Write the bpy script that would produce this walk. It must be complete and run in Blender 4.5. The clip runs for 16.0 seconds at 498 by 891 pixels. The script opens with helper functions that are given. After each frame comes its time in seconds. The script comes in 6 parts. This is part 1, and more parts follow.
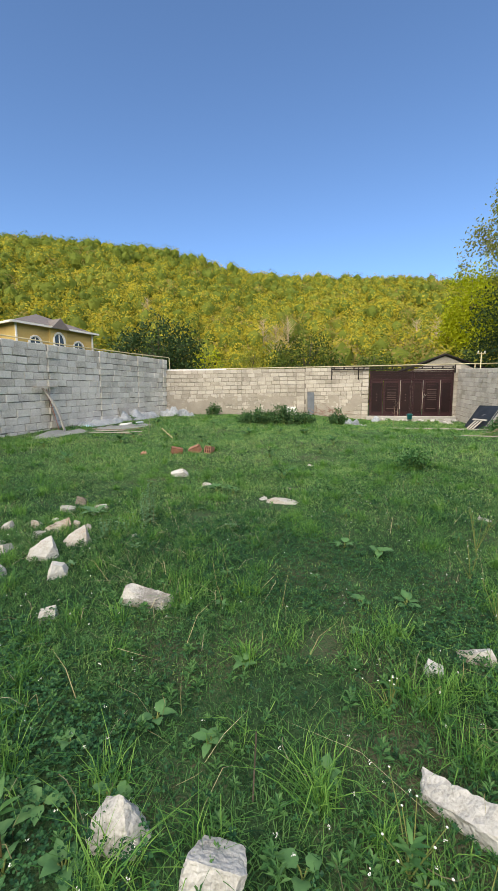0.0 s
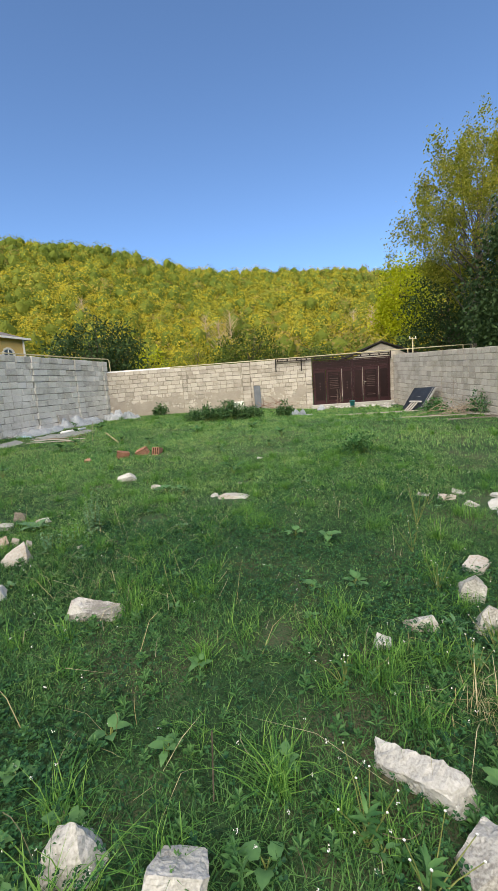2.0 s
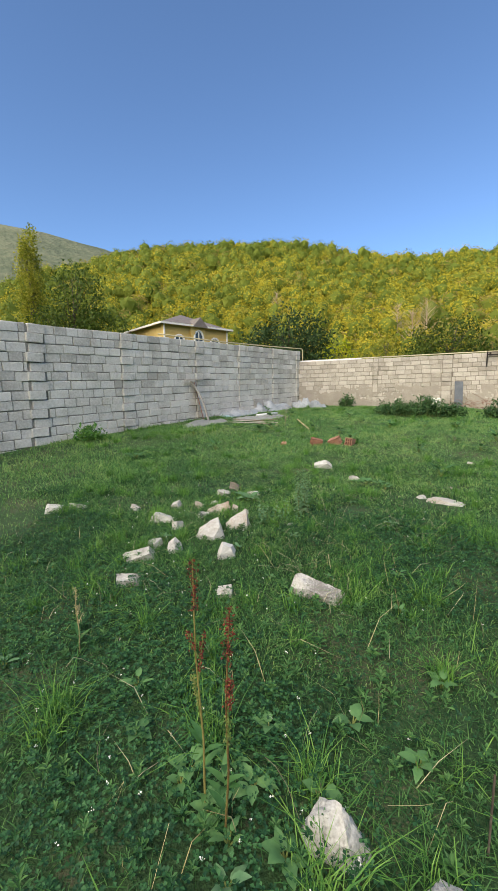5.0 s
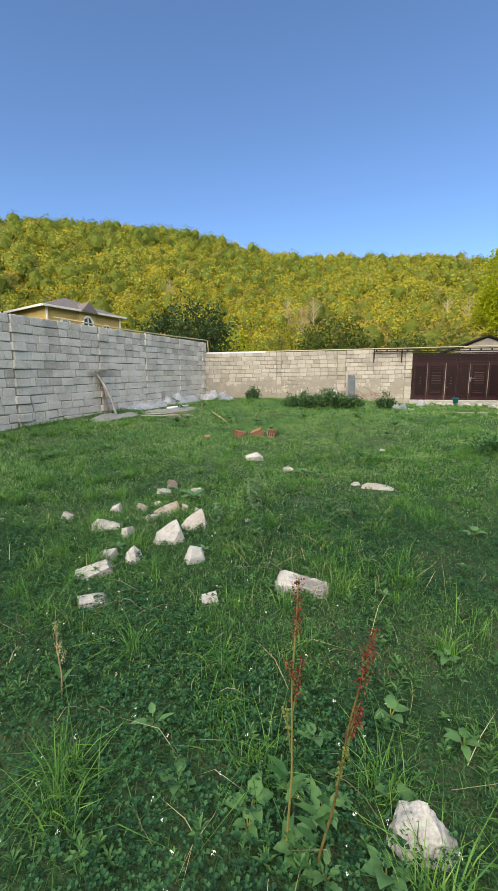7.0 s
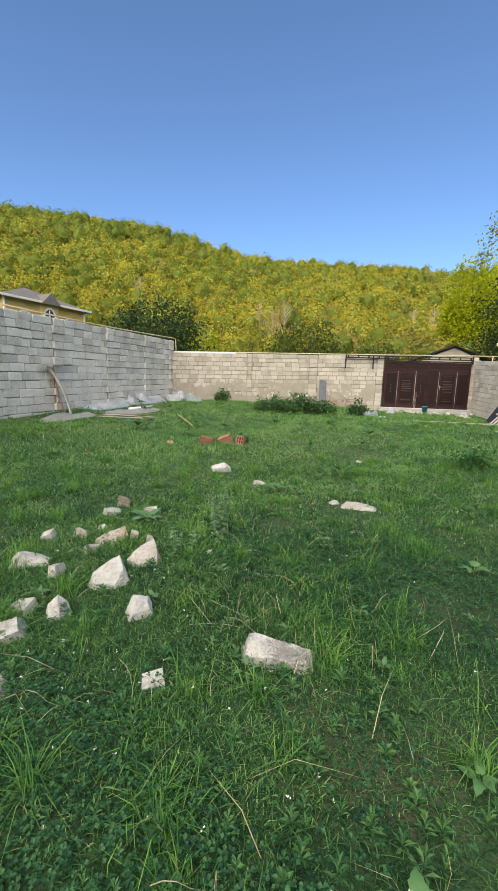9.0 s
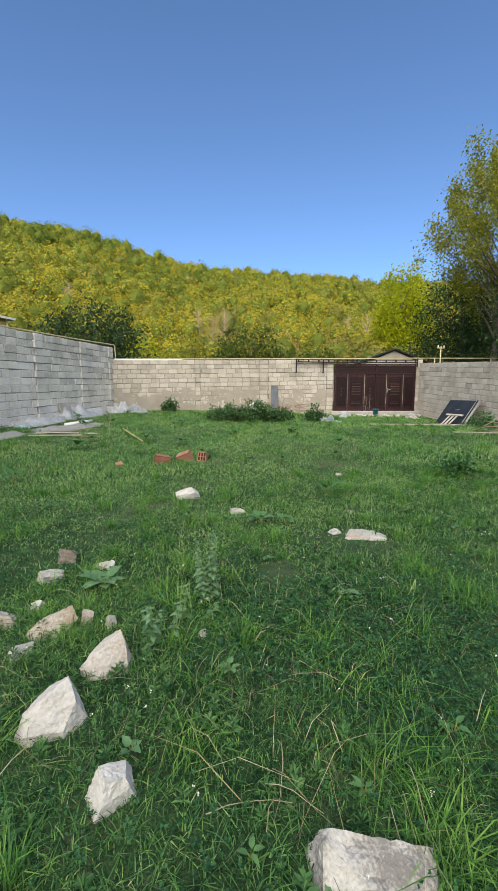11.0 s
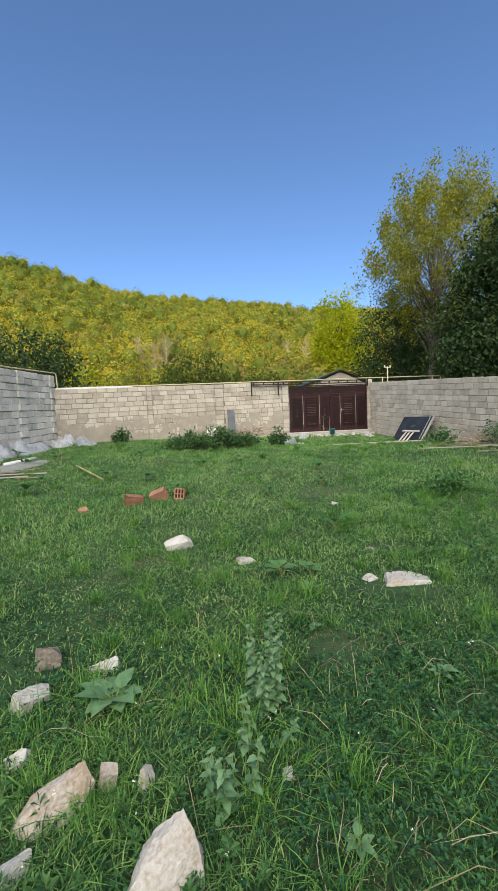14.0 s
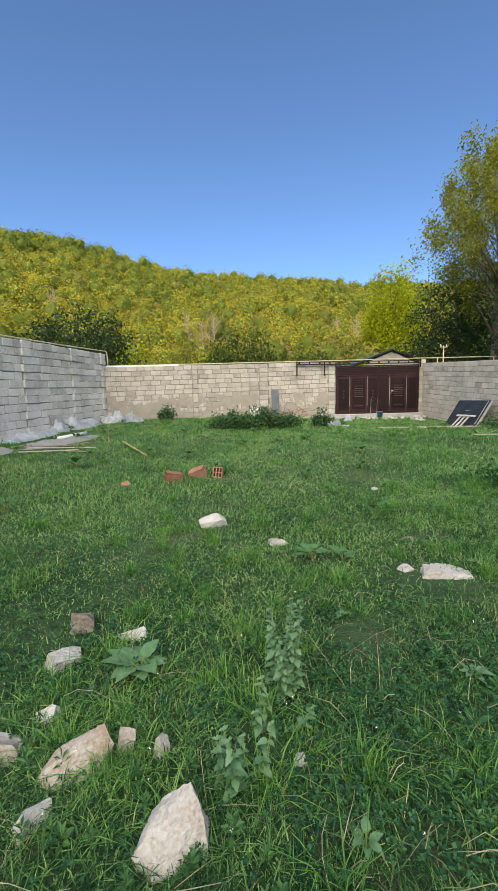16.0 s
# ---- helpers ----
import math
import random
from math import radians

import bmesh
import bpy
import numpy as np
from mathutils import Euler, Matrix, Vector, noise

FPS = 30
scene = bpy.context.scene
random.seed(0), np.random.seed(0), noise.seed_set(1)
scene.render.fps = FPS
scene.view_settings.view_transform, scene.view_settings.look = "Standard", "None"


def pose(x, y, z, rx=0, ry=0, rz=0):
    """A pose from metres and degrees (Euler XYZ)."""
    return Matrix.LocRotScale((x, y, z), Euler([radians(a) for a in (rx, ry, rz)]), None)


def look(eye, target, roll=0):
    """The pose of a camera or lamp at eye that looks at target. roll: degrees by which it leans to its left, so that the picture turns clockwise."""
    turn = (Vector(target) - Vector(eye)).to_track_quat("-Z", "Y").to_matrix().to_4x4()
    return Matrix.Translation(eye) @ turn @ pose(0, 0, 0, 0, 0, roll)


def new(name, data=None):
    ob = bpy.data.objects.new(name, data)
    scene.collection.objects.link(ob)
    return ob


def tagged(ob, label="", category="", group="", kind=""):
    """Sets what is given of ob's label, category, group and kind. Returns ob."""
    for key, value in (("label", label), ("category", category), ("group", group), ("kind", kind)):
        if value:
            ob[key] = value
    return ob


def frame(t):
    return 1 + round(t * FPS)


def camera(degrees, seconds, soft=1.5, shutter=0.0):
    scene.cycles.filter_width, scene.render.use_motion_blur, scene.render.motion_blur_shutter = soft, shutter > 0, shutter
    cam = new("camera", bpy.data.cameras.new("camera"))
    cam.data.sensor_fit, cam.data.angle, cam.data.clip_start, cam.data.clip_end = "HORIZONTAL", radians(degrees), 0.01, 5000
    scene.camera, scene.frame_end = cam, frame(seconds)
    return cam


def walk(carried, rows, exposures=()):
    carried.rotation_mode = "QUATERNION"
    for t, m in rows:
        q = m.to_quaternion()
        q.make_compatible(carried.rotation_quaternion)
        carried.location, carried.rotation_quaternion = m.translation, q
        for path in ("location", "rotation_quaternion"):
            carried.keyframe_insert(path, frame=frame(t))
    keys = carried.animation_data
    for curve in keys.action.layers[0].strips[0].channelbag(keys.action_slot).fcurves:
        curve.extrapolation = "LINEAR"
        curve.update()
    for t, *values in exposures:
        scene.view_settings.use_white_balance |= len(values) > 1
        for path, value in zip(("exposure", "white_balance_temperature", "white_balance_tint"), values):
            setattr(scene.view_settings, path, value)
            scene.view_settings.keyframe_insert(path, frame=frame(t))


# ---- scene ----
cam = camera(65.3, 16.0)
PATH = [
    (0, (-1.307, -19.669, 0.689), (-1.137, -17.689, 0.461), -0.0),
    (0.5, (-1.247, -19.7, 0.678), (-0.825, -17.761, 0.437), -1.0),
    (1, (-1.219, -19.73, 0.679), (-0.707, -17.814, 0.427), -2.5),
    (1.5, (-1.232, -19.699, 0.672), (-0.753, -17.775, 0.414), -3.7),
    (2, (-1.219, -19.657, 0.675), (-0.81, -17.716, 0.419), -3.9),
    (2.5, (-1.24, -19.626, 0.674), (-0.943, -17.665, 0.418), -3.2),
    (3, (-1.233, -19.607, 0.683), (-1.191, -17.626, 0.41), -1.9),
    (3.5, (-1.272, -19.561, 0.658), (-1.547, -17.602, 0.364), -0.9),
    (4, (-1.385, -19.609, 0.653), (-1.823, -17.677, 0.377), -0.5),
    (4.2, (-1.448, -19.639, 0.658), (-1.909, -17.712, 0.387), -0.5),
    (6.3, (-2.131, -19.41, 0.643), (-2.39, -17.445, 0.372), 1.1),
    (6.5, (-2.193, -19.411, 0.653), (-2.351, -17.437, 0.376), 1.0),
    (7, (-2.36, -19.455, 0.66), (-2.28, -17.481, 0.352), 0.0),
    (7.5, (-2.396, -19.462, 0.651), (-2.129, -17.511, 0.303), -0.4),
    (8, (-2.353, -19.282, 0.617), (-2.051, -17.338, 0.256), 0.6),
    (8.5, (-2.305, -18.958, 0.657), (-2.069, -17.0, 0.327), 1.8),
    (9, (-2.302, -18.742, 0.681), (-2.061, -16.779, 0.384), 1.9),
    (9.2, (-2.335, -18.598, 0.664), (-2.079, -16.634, 0.383), 1.0),
    (11.3, (-2.622, -17.58, 0.702), (-2.09, -15.669, 0.447), 0.2),
    (11.5, (-2.697, -17.51, 0.71), (-2.197, -15.59, 0.455), -0.1),
    (12, (-2.78, -17.313, 0.706), (-2.384, -15.366, 0.474), -1.4),
    (12.5, (-2.724, -17.037, 0.728), (-2.334, -15.085, 0.53), -2.1),
    (13, (-2.747, -16.939, 0.751), (-2.195, -15.024, 0.586), -2.0),
    (13.5, (-2.856, -16.874, 0.749), (-2.117, -15.021, 0.61), -2.2),
    (14, (-2.937, -16.828, 0.748), (-2.14, -14.999, 0.606), -2.5),
    (14.5, (-2.936, -16.794, 0.752), (-2.241, -14.927, 0.581), -2.6),
    (15, (-2.931, -16.762, 0.743), (-2.409, -14.841, 0.544), -2.6),
    (15.5, (-2.908, -16.765, 0.748), (-2.47, -14.825, 0.535), -2.2),
    (16, (-2.822, -16.806, 0.747), (-2.248, -14.905, 0.511), -1.4),
]
walk(cam, [(t, look(eye, target, roll)) for t, eye, target, roll in PATH], exposures=[(0.0, 1.37, 6600, 8), (9.2, 1.37, 6600, 8), (11.3, 1.27, 6400, 8), (16.0, 1.27, 6400, 8)])

# ---- light ----
SUN_EL, SUN_AZ = radians(34.0), radians(-156.0)      # azimuth from +y towards +x
sun_dir = Vector((math.sin(SUN_AZ) * math.cos(SUN_EL), math.cos(SUN_AZ) * math.cos(SUN_EL), math.sin(SUN_EL)))
world = bpy.data.worlds.new("world")
scene.world = world
world.use_nodes = True
wn = world.node_tree.nodes
sky = wn.new("ShaderNodeTexSky")
sky.sky_type, sky.sun_disc = "NISHITA", False
sky.sun_elevation, sky.sun_rotation = SUN_EL, SUN_AZ
sky.altitude, sky.air_density, sky.dust_density, sky.ozone_density = 1500, 1.0, 1.4, 5.5
wn["Background"].inputs["Strength"].default_value = 0.092
world.node_tree.links.new(sky.outputs[0], wn["Background"].inputs["Color"])
sun = new("sun", bpy.data.lights.new("sun", "SUN"))
sun.data.energy, sun.data.angle, sun.data.color = 2.95, radians(98), (1.0, 0.85, 0.60)
sun.matrix_world = look(sun_dir * 50, (0, 0, 0))


# ---- materials ----
def material(name, stops, scale=3.0, fine=40.0, rough=0.85, bump=0.3, depth=0.02, metal=0.0, rand="object", vary=0.25, translucent=0.0, spec=0.3):
    """Colour from two scales of noise through a ramp of colours, shifted from piece to piece."""
    m = bpy.data.materials.new(name)
    m.use_nodes = True
    n, link = m.node_tree.nodes, m.node_tree.links.new
    b = n["Principled BSDF"]
    b.inputs["Roughness"].default_value, b.inputs["Metallic"].default_value = rough, metal
    b.inputs["Specular IOR Level"].default_value = spec
    geo = n.new("ShaderNodeNewGeometry")
    big, small = n.new("ShaderNodeTexNoise"), n.new("ShaderNodeTexNoise")
    big.inputs["Scale"].default_value, big.inputs["Detail"].default_value = scale, 4
    small.inputs["Scale"].default_value, small.inputs["Detail"].default_value = fine, 6
    for t in (big, small):
        link(geo.outputs["Position"], t.inputs["Vector"])
    mix = n.new("ShaderNodeMath")
    mix.operation = "MULTIPLY_ADD"
    mix.inputs[1].default_value = 0.45
    link(small.outputs[0], mix.inputs[0])
    half = n.new("ShaderNodeMath")
    half.operation = "MULTIPLY"
    half.inputs[1].default_value = 0.55
    link(big.outputs[0], half.inputs[0])
    link(half.outputs[0], mix.inputs[2])
    shift = n.new("ShaderNodeMath")
    shift.operation = "MULTIPLY_ADD"
    shift.inputs[1].default_value = vary
    who = n.new("ShaderNodeObjectInfo").outputs["Random"] if rand == "object" else geo.outputs["Random Per Island"]
    link(who, shift.inputs[0])
    link(mix.outputs[0], shift.inputs[2])
    back = n.new("ShaderNodeMath")
    back.operation = "SUBTRACT"
    back.inputs[1].default_value = vary / 2
    link(shift.outputs[0], back.inputs[0])
    ramp = n.new("ShaderNodeValToRGB")
    lo, hi = 0.33, 0.67
    for i, c in enumerate(stops):
        p = lo + (hi - lo) * i / max(1, len(stops) - 1)
        e = ramp.color_ramp.elements[i] if i < 2 else ramp.color_ramp.elements.new(p)
        e.position, e.color = p, (*c, 1)
    link(back.outputs[0], ramp.inputs[0])
    link(ramp.outputs[0], b.inputs["Base Color"])
    if bump:
        bp = n.new("ShaderNodeBump")
        bp.inputs["Strength"].default_value, bp.inputs["Distance"].default_value = bump, depth
        link(mix.outputs[0], bp.inputs["Height"])
        link(bp.outputs[0], b.inputs["Normal"])
    if translucent:
        tr, ms = n.new("ShaderNodeBsdfTranslucent"), n.new("ShaderNodeMixShader")
        ms.inputs[0].default_value = translucent
        link(ramp.outputs[0], tr.inputs["Color"])
        link(b.outputs[0], ms.inputs[1])
        link(tr.outputs[0], ms.inputs[2])
        link(ms.outputs[0], n["Material Output"].inputs["Surface"])
    return m


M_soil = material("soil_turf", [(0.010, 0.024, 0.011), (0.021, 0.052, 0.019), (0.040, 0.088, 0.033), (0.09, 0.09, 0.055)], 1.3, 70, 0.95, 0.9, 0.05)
# same grass as grass_blade, lightened in place of brighter light further off
M_grass_lit = material("grass_blade_brightened", [(0.068, 0.195, 0.06), (0.14, 0.315, 0.095), (0.225, 0.405, 0.12), (0.33, 0.48, 0.16)], 0.6, 4, 0.6, 0, rand="island", vary=0.4, translucent=0.3)
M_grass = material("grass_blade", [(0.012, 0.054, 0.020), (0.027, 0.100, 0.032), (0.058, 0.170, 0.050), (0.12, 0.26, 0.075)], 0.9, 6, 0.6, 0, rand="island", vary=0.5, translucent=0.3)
M_tuft = material("tuft_blade", [(0.055, 0.17, 0.038), (0.11, 0.275, 0.052), (0.20, 0.385, 0.078)], 0.7, 5, 0.6, 0, rand="island", vary=0.5, translucent=0.3)
M_straw = material("dry_straw", [(0.28, 0.25, 0.12), (0.42, 0.37, 0.20), (0.5, 0.46, 0.30)], 3, 30, 0.8, 0, rand="island", vary=0.5)
M_weed_pale = material("pale_weed_leaf", [(0.085, 0.20, 0.075), (0.125, 0.265, 0.095), (0.19, 0.35, 0.125)], 3, 30, 0.55, 0.2, 0.003, rand="island", vary=0.4, translucent=0.25)
M_bramble = material("bramble_leaf", [(0.032, 0.085, 0.03), (0.055, 0.13, 0.042), (0.09, 0.18, 0.058)], 1.5, 8, 0.65, 0, rand="island", vary=0.4, translucent=0.2)
M_thatch = material("bleached_stalk", [(0.13, 0.125, 0.075), (0.23, 0.22, 0.14), (0.35, 0.33, 0.23)], 3, 30, 0.85, 0, rand="island", vary=0.5)
M_weed = material("weed_leaf", [(0.042, 0.13, 0.042), (0.070, 0.18, 0.056), (0.115, 0.25, 0.076)], 3, 30, 0.5, 0.2, 0.003, rand="island", vary=0.4, translucent=0.25)
M_mint = material("grey_green_leaf", [(0.085, 0.195, 0.09), (0.14, 0.265, 0.13), (0.19, 0.33, 0.175)], 3, 30, 0.7, 0.2, 0.003, rand="island", vary=0.4, translucent=0.2)
M_clover = material("clover_leaf", [(0.014, 0.060, 0.026), (0.027, 0.100, 0.036), (0.052, 0.155, 0.053)], 3, 30, 0.6, 0, rand="island", vary=0.5, translucent=0.2)
M_petal = material("white_petal", [(0.7, 0.7, 0.66), (0.85, 0.85, 0.82)], 3, 30, 0.7, 0, rand="island")
M_dock = material("dock_seed", [(0.07, 0.018, 0.012), (0.14, 0.032, 0.02), (0.21, 0.06, 0.03)], 9, 60, 0.8, 0, rand="island", vary=0.5)
M_dock_stem = material("dock_stalk", [(0.13, 0.075, 0.03), (0.20, 0.16, 0.05), (0.24, 0.22, 0.07)], 8, 60, 0.7, 0)
M_stem = material("green_stem", [(0.12, 0.17, 0.04), (0.22, 0.25, 0.08)], 6, 60, 0.7, 0)
M_block = material("limestone_block", [(0.365, 0.33, 0.285), (0.49, 0.45, 0.395), (0.58, 0.54, 0.485)], 2.2, 26, 0.92, 0.6, 0.014, vary=0.26)
M_mortar_pale = material("pale_mortar", [(0.23, 0.205, 0.175), (0.31, 0.28, 0.24), (0.38, 0.345, 0.30)], 1.8, 30, 0.95, 0.6, 0.02)
M_block_grey = material("grey_block", [(0.44, 0.43, 0.41), (0.62, 0.61, 0.59), (0.75, 0.74, 0.72)], 1.6, 22, 0.92, 0.9, 0.022, vary=0.26)
M_mortar = material("mortar", [(0.18, 0.175, 0.165), (0.28, 0.27, 0.255), (0.38, 0.365, 0.345)], 1.8, 30, 0.95, 0.6, 0.02)
M_smear = material("mortar_smear", [(0.35, 0.315, 0.27), (0.41, 0.37, 0.32), (0.46, 0.42, 0.37)], 2.5, 35, 0.95, 0.5, 0.01)
M_rock = material("limestone_rubble", [(0.22, 0.21, 0.195), (0.40, 0.395, 0.375), (0.51, 0.505, 0.49), (0.57, 0.57, 0.56)], 7, 90, 0.92, 0.9, 0.012, vary=0.2)
M_rock_warm = material("warm_limestone", [(0.30, 0.235, 0.18), (0.39, 0.36, 0.325), (0.46, 0.455, 0.445), (0.52, 0.52, 0.515)], 3.2, 70, 0.92, 0.9, 0.012, vary=0.2)
M_rock_grey = material("grey_stone", [(0.16, 0.14, 0.12), (0.28, 0.25, 0.22), (0.36, 0.33, 0.30)], 5, 40, 0.9, 0.8, 0.02, vary=0.2)
M_brick = material("red_clay", [(0.24, 0.115, 0.075), (0.34, 0.175, 0.12), (0.42, 0.25, 0.18)], 6, 60, 0.9, 0.5, 0.01)
M_hole_shade = material("shade_in_hollow", [(0.05, 0.02, 0.015), (0.09, 0.035, 0.02)], 6, 60, 0.95, 0)
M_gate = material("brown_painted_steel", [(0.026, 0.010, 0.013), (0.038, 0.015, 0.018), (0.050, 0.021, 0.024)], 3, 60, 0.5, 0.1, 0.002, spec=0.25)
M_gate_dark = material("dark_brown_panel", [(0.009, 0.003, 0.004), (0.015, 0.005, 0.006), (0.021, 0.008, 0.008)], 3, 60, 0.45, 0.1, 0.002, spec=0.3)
M_gate_trim = material("brown_trim", [(0.07, 0.04, 0.038), (0.11, 0.07, 0.064)], 3, 60, 0.35, 0, spec=0.5)
M_iron = material("black_iron", [(0.012, 0.010, 0.010), (0.03, 0.024, 0.022)], 5, 60, 0.5, 0.1, 0.002)
M_chrome = material("worn_chrome", [(0.6, 0.6, 0.6), (0.75, 0.75, 0.74)], 5, 60, 0.25, 0, metal=1.0)
M_pipe_cream = material("cream_painted_pipe", [(0.50, 0.44, 0.27), (0.62, 0.56, 0.37)], 4, 60, 0.5, 0)
M_pipe_white = material("white_plastic_pipe", [(0.66, 0.68, 0.70), (0.80, 0.82, 0.83)], 4, 40, 0.45, 0.1, 0.003)
M_plastic = material("white_sheeting", [(0.20, 0.23, 0.265), (0.32, 0.355, 0.395), (0.47, 0.50, 0.545)], 3, 18, 0.4, 0.5, 0.02)
M_bluefilm = material("blue_film", [(0.25, 0.42, 0.52), (0.42, 0.60, 0.70)], 3, 18, 0.35, 0.3, 0.01)
M_tarp = material("grey_tarp", [(0.14, 0.15, 0.15), (0.22, 0.235, 0.24), (0.30, 0.31, 0.31)], 2, 25, 0.85, 0.4, 0.02)
M_board = material("dark_grey_panel", [(0.020, 0.025, 0.033), (0.036, 0.042, 0.052), (0.055, 0.06, 0.07)], 3, 30, 0.5, 0.15, 0.004)
M_wood = material("weathered_wood", [(0.20, 0.15, 0.11), (0.34, 0.27, 0.20), (0.46, 0.40, 0.32)], 4, 45, 0.9, 0.5, 0.008)
M_wood_grey = material("grey_weathered_wood", [(0.12, 0.105, 0.09), (0.20, 0.18, 0.155), (0.29, 0.265, 0.235)], 4, 45, 0.92, 0.5, 0.006)
M_wood_pale = material("pale_wood", [(0.40, 0.36, 0.32), (0.56, 0.52, 0.47)], 4, 45, 0.9, 0.4, 0.006)
M_redwood = material("reddish_wood", [(0.24, 0.13, 0.10), (0.38, 0.24, 0.19)], 4, 45, 0.9, 0.4, 0.006)
M_teal = material("teal_plastic", [(0.02, 0.20, 0.25), (0.04, 0.32, 0.38)], 4, 40, 0.4, 0)
M_slate = material("slate_slab", [(0.10, 0.115, 0.14), (0.17, 0.19, 0.22)], 3, 30, 0.7, 0.3, 0.006)
M_concrete = material("concrete", [(0.28, 0.275, 0.26), (0.40, 0.39, 0.37), (0.48, 0.47, 0.45)], 2.5, 40, 0.93, 0.5, 0.01)
M_roof_green = material("green_roof_sheet", [(0.012, 0.085, 0.075), (0.022, 0.125, 0.11)], 3, 30, 0.45, 0)
M_roof_grey = material("grey_roof_sheet", [(0.12, 0.105, 0.10), (0.20, 0.175, 0.165)], 2, 30, 0.6, 0.2, 0.01)
M_yellow = material("yellow_render", [(0.52, 0.37, 0.13), (0.62, 0.46, 0.18)], 1, 30, 0.9, 0.2, 0.01)
M_white = material("white_paint", [(0.70, 0.69, 0.65), (0.80, 0.79, 0.76)], 1, 30, 0.7, 0)
M_bark = material("bark", [(0.055, 0.045, 0.035), (0.11, 0.095, 0.075), (0.17, 0.15, 0.125)], 5, 30, 0.95, 0.8, 0.03)
M_bark_limb = material("grey_bark", [(0.085, 0.075, 0.062), (0.17, 0.155, 0.13)], 5, 30, 0.95, 0.6, 0.03)
M_leaf = material("leaf_green", [(0.045, 0.085, 0.012), (0.075, 0.125, 0.018), (0.115, 0.16, 0.026)], 0.5, 3, 0.6, 0, rand="island", vary=0.5, translucent=0.3)
# low sun on the leaves is put into this golden colour
M_leaf_gold = material("leaf_sun_gold", [(0.19, 0.22, 0.02), (0.30, 0.32, 0.035), (0.42, 0.40, 0.06)], 0.5, 3, 0.6, 0, rand="island", vary=0.5, translucent=0.5)
M_leaf_yellow = material("leaf_bright_yellow_green", [(0.30, 0.36, 0.008), (0.42, 0.47, 0.012), (0.52, 0.54, 0.02)], 0.5, 3, 0.6, 0, rand="island", vary=0.4, translucent=0.5)
# dark walnut leaves; behind the gate this colour also stands for shade
M_leaf_dark = material("leaf_dark_and_shaded", [(0.026, 0.058, 0.02), (0.042, 0.085, 0.027), (0.065, 0.115, 0.036)], 0.5, 3, 0.7, 0, rand="island", vary=0.35, translucent=0.2)
# hillside leaf colours hold the warm low sun that falls on the hill
M_woods = material("forest_leaves", [(0.115, 0.155, 0.018), (0.21, 0.23, 0.022), (0.335, 0.305, 0.03), (0.43, 0.33, 0.075)], 0.22, 0.02, 0.8, 0, rand="island", vary=0.05, translucent=0.3)
M_woods_green = material("green_leaves_and_core_shade", [(0.085, 0.13, 0.016), (0.145, 0.19, 0.022), (0.215, 0.24, 0.028)], 0.22, 0.02, 0.8, 0, rand="island", vary=0.06, translucent=0.3)
M_woods_gold = material("sun_gold_leaves", [(0.23, 0.23, 0.018), (0.37, 0.33, 0.024), (0.50, 0.42, 0.04)], 0.22, 0.02, 0.8, 0, rand="island", vary=0.06, translucent=0.3)
M_woods_tan = material("opening_buds", [(0.19, 0.17, 0.04), (0.27, 0.225, 0.06), (0.34, 0.275, 0.09)], 0.22, 0.02, 0.8, 0, rand="island", vary=0.06, translucent=0.3)
M_twig = material("tan_twigs", [(0.36, 0.27, 0.17), (0.52, 0.41, 0.28)], 2, 20, 0.9, 0)
# forest of the far mountain, greyed in colour in place of haze
M_distant_haze = material("distant_forest_haze", [(0.06, 0.08, 0.05), (0.105, 0.125, 0.08), (0.16, 0.17, 0.11)], 0.012, 0.09, 0.95, 1.0, 12.0)
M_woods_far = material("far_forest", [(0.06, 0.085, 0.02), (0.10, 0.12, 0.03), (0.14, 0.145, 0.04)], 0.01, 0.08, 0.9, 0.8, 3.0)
def glass_material():
    m = bpy.data.materials.new("window_glass")
    m.use_nodes = True
    b = m.node_tree.nodes["Principled BSDF"]
    b.inputs["Base Color"].default_value = (0.05, 0.07, 0.09, 1)
    b.inputs["Roughness"].default_value = 0.06
    return m
M_glass = glass_material()

# ---- mesh helpers ----
rng = np.random.default_rng(7)


def np_mesh(name, verts, tris, mats, smooth=False):
    """A mesh of triangles from arrays."""
    me = bpy.data.meshes.new(name)
    verts, tris = np.asarray(verts, np.float32), np.asarray(tris, np.int32)
    me.vertices.add(len(verts))
    me.vertices.foreach_set("co", verts.ravel())
    me.loops.add(tris.size)
    me.loops.foreach_set("vertex_index", tris.ravel())
    me.polygons.add(len(tris))
    me.polygons.foreach_set("loop_start", np.arange(0, tris.size, 3, dtype=np.int32))
    me.polygons.foreach_set("use_smooth", np.full(len(tris), smooth))
    me.update(calc_edges=True)
    for m in mats if isinstance(mats, (list, tuple)) else [mats]:
        me.materials.append(m)
    return me


def bm_mesh(name, bm, mat, smooth=False):
    me = bpy.data.meshes.new(name)
    bm.to_mesh(me)
    bm.free()
    me.materials.append(mat)
    if smooth:
        me.polygons.foreach_set("use_smooth", np.full(len(me.polygons), True))
    return me


def part(name, bm, mat, parent=None, label="", smooth=False):
    """A bmesh as one mesh object under a thing or a part."""
    ob = new(name, bm_mesh(name, bm, mat, smooth))
    ob.parent = parent
    return tagged(ob, label)


def empty(name, m, label, category, group="", kind=""):
    ob = new(name)
    ob.empty_display_size = 0.1
    ob.matrix_world = m
    return tagged(ob, label, category, group, kind)


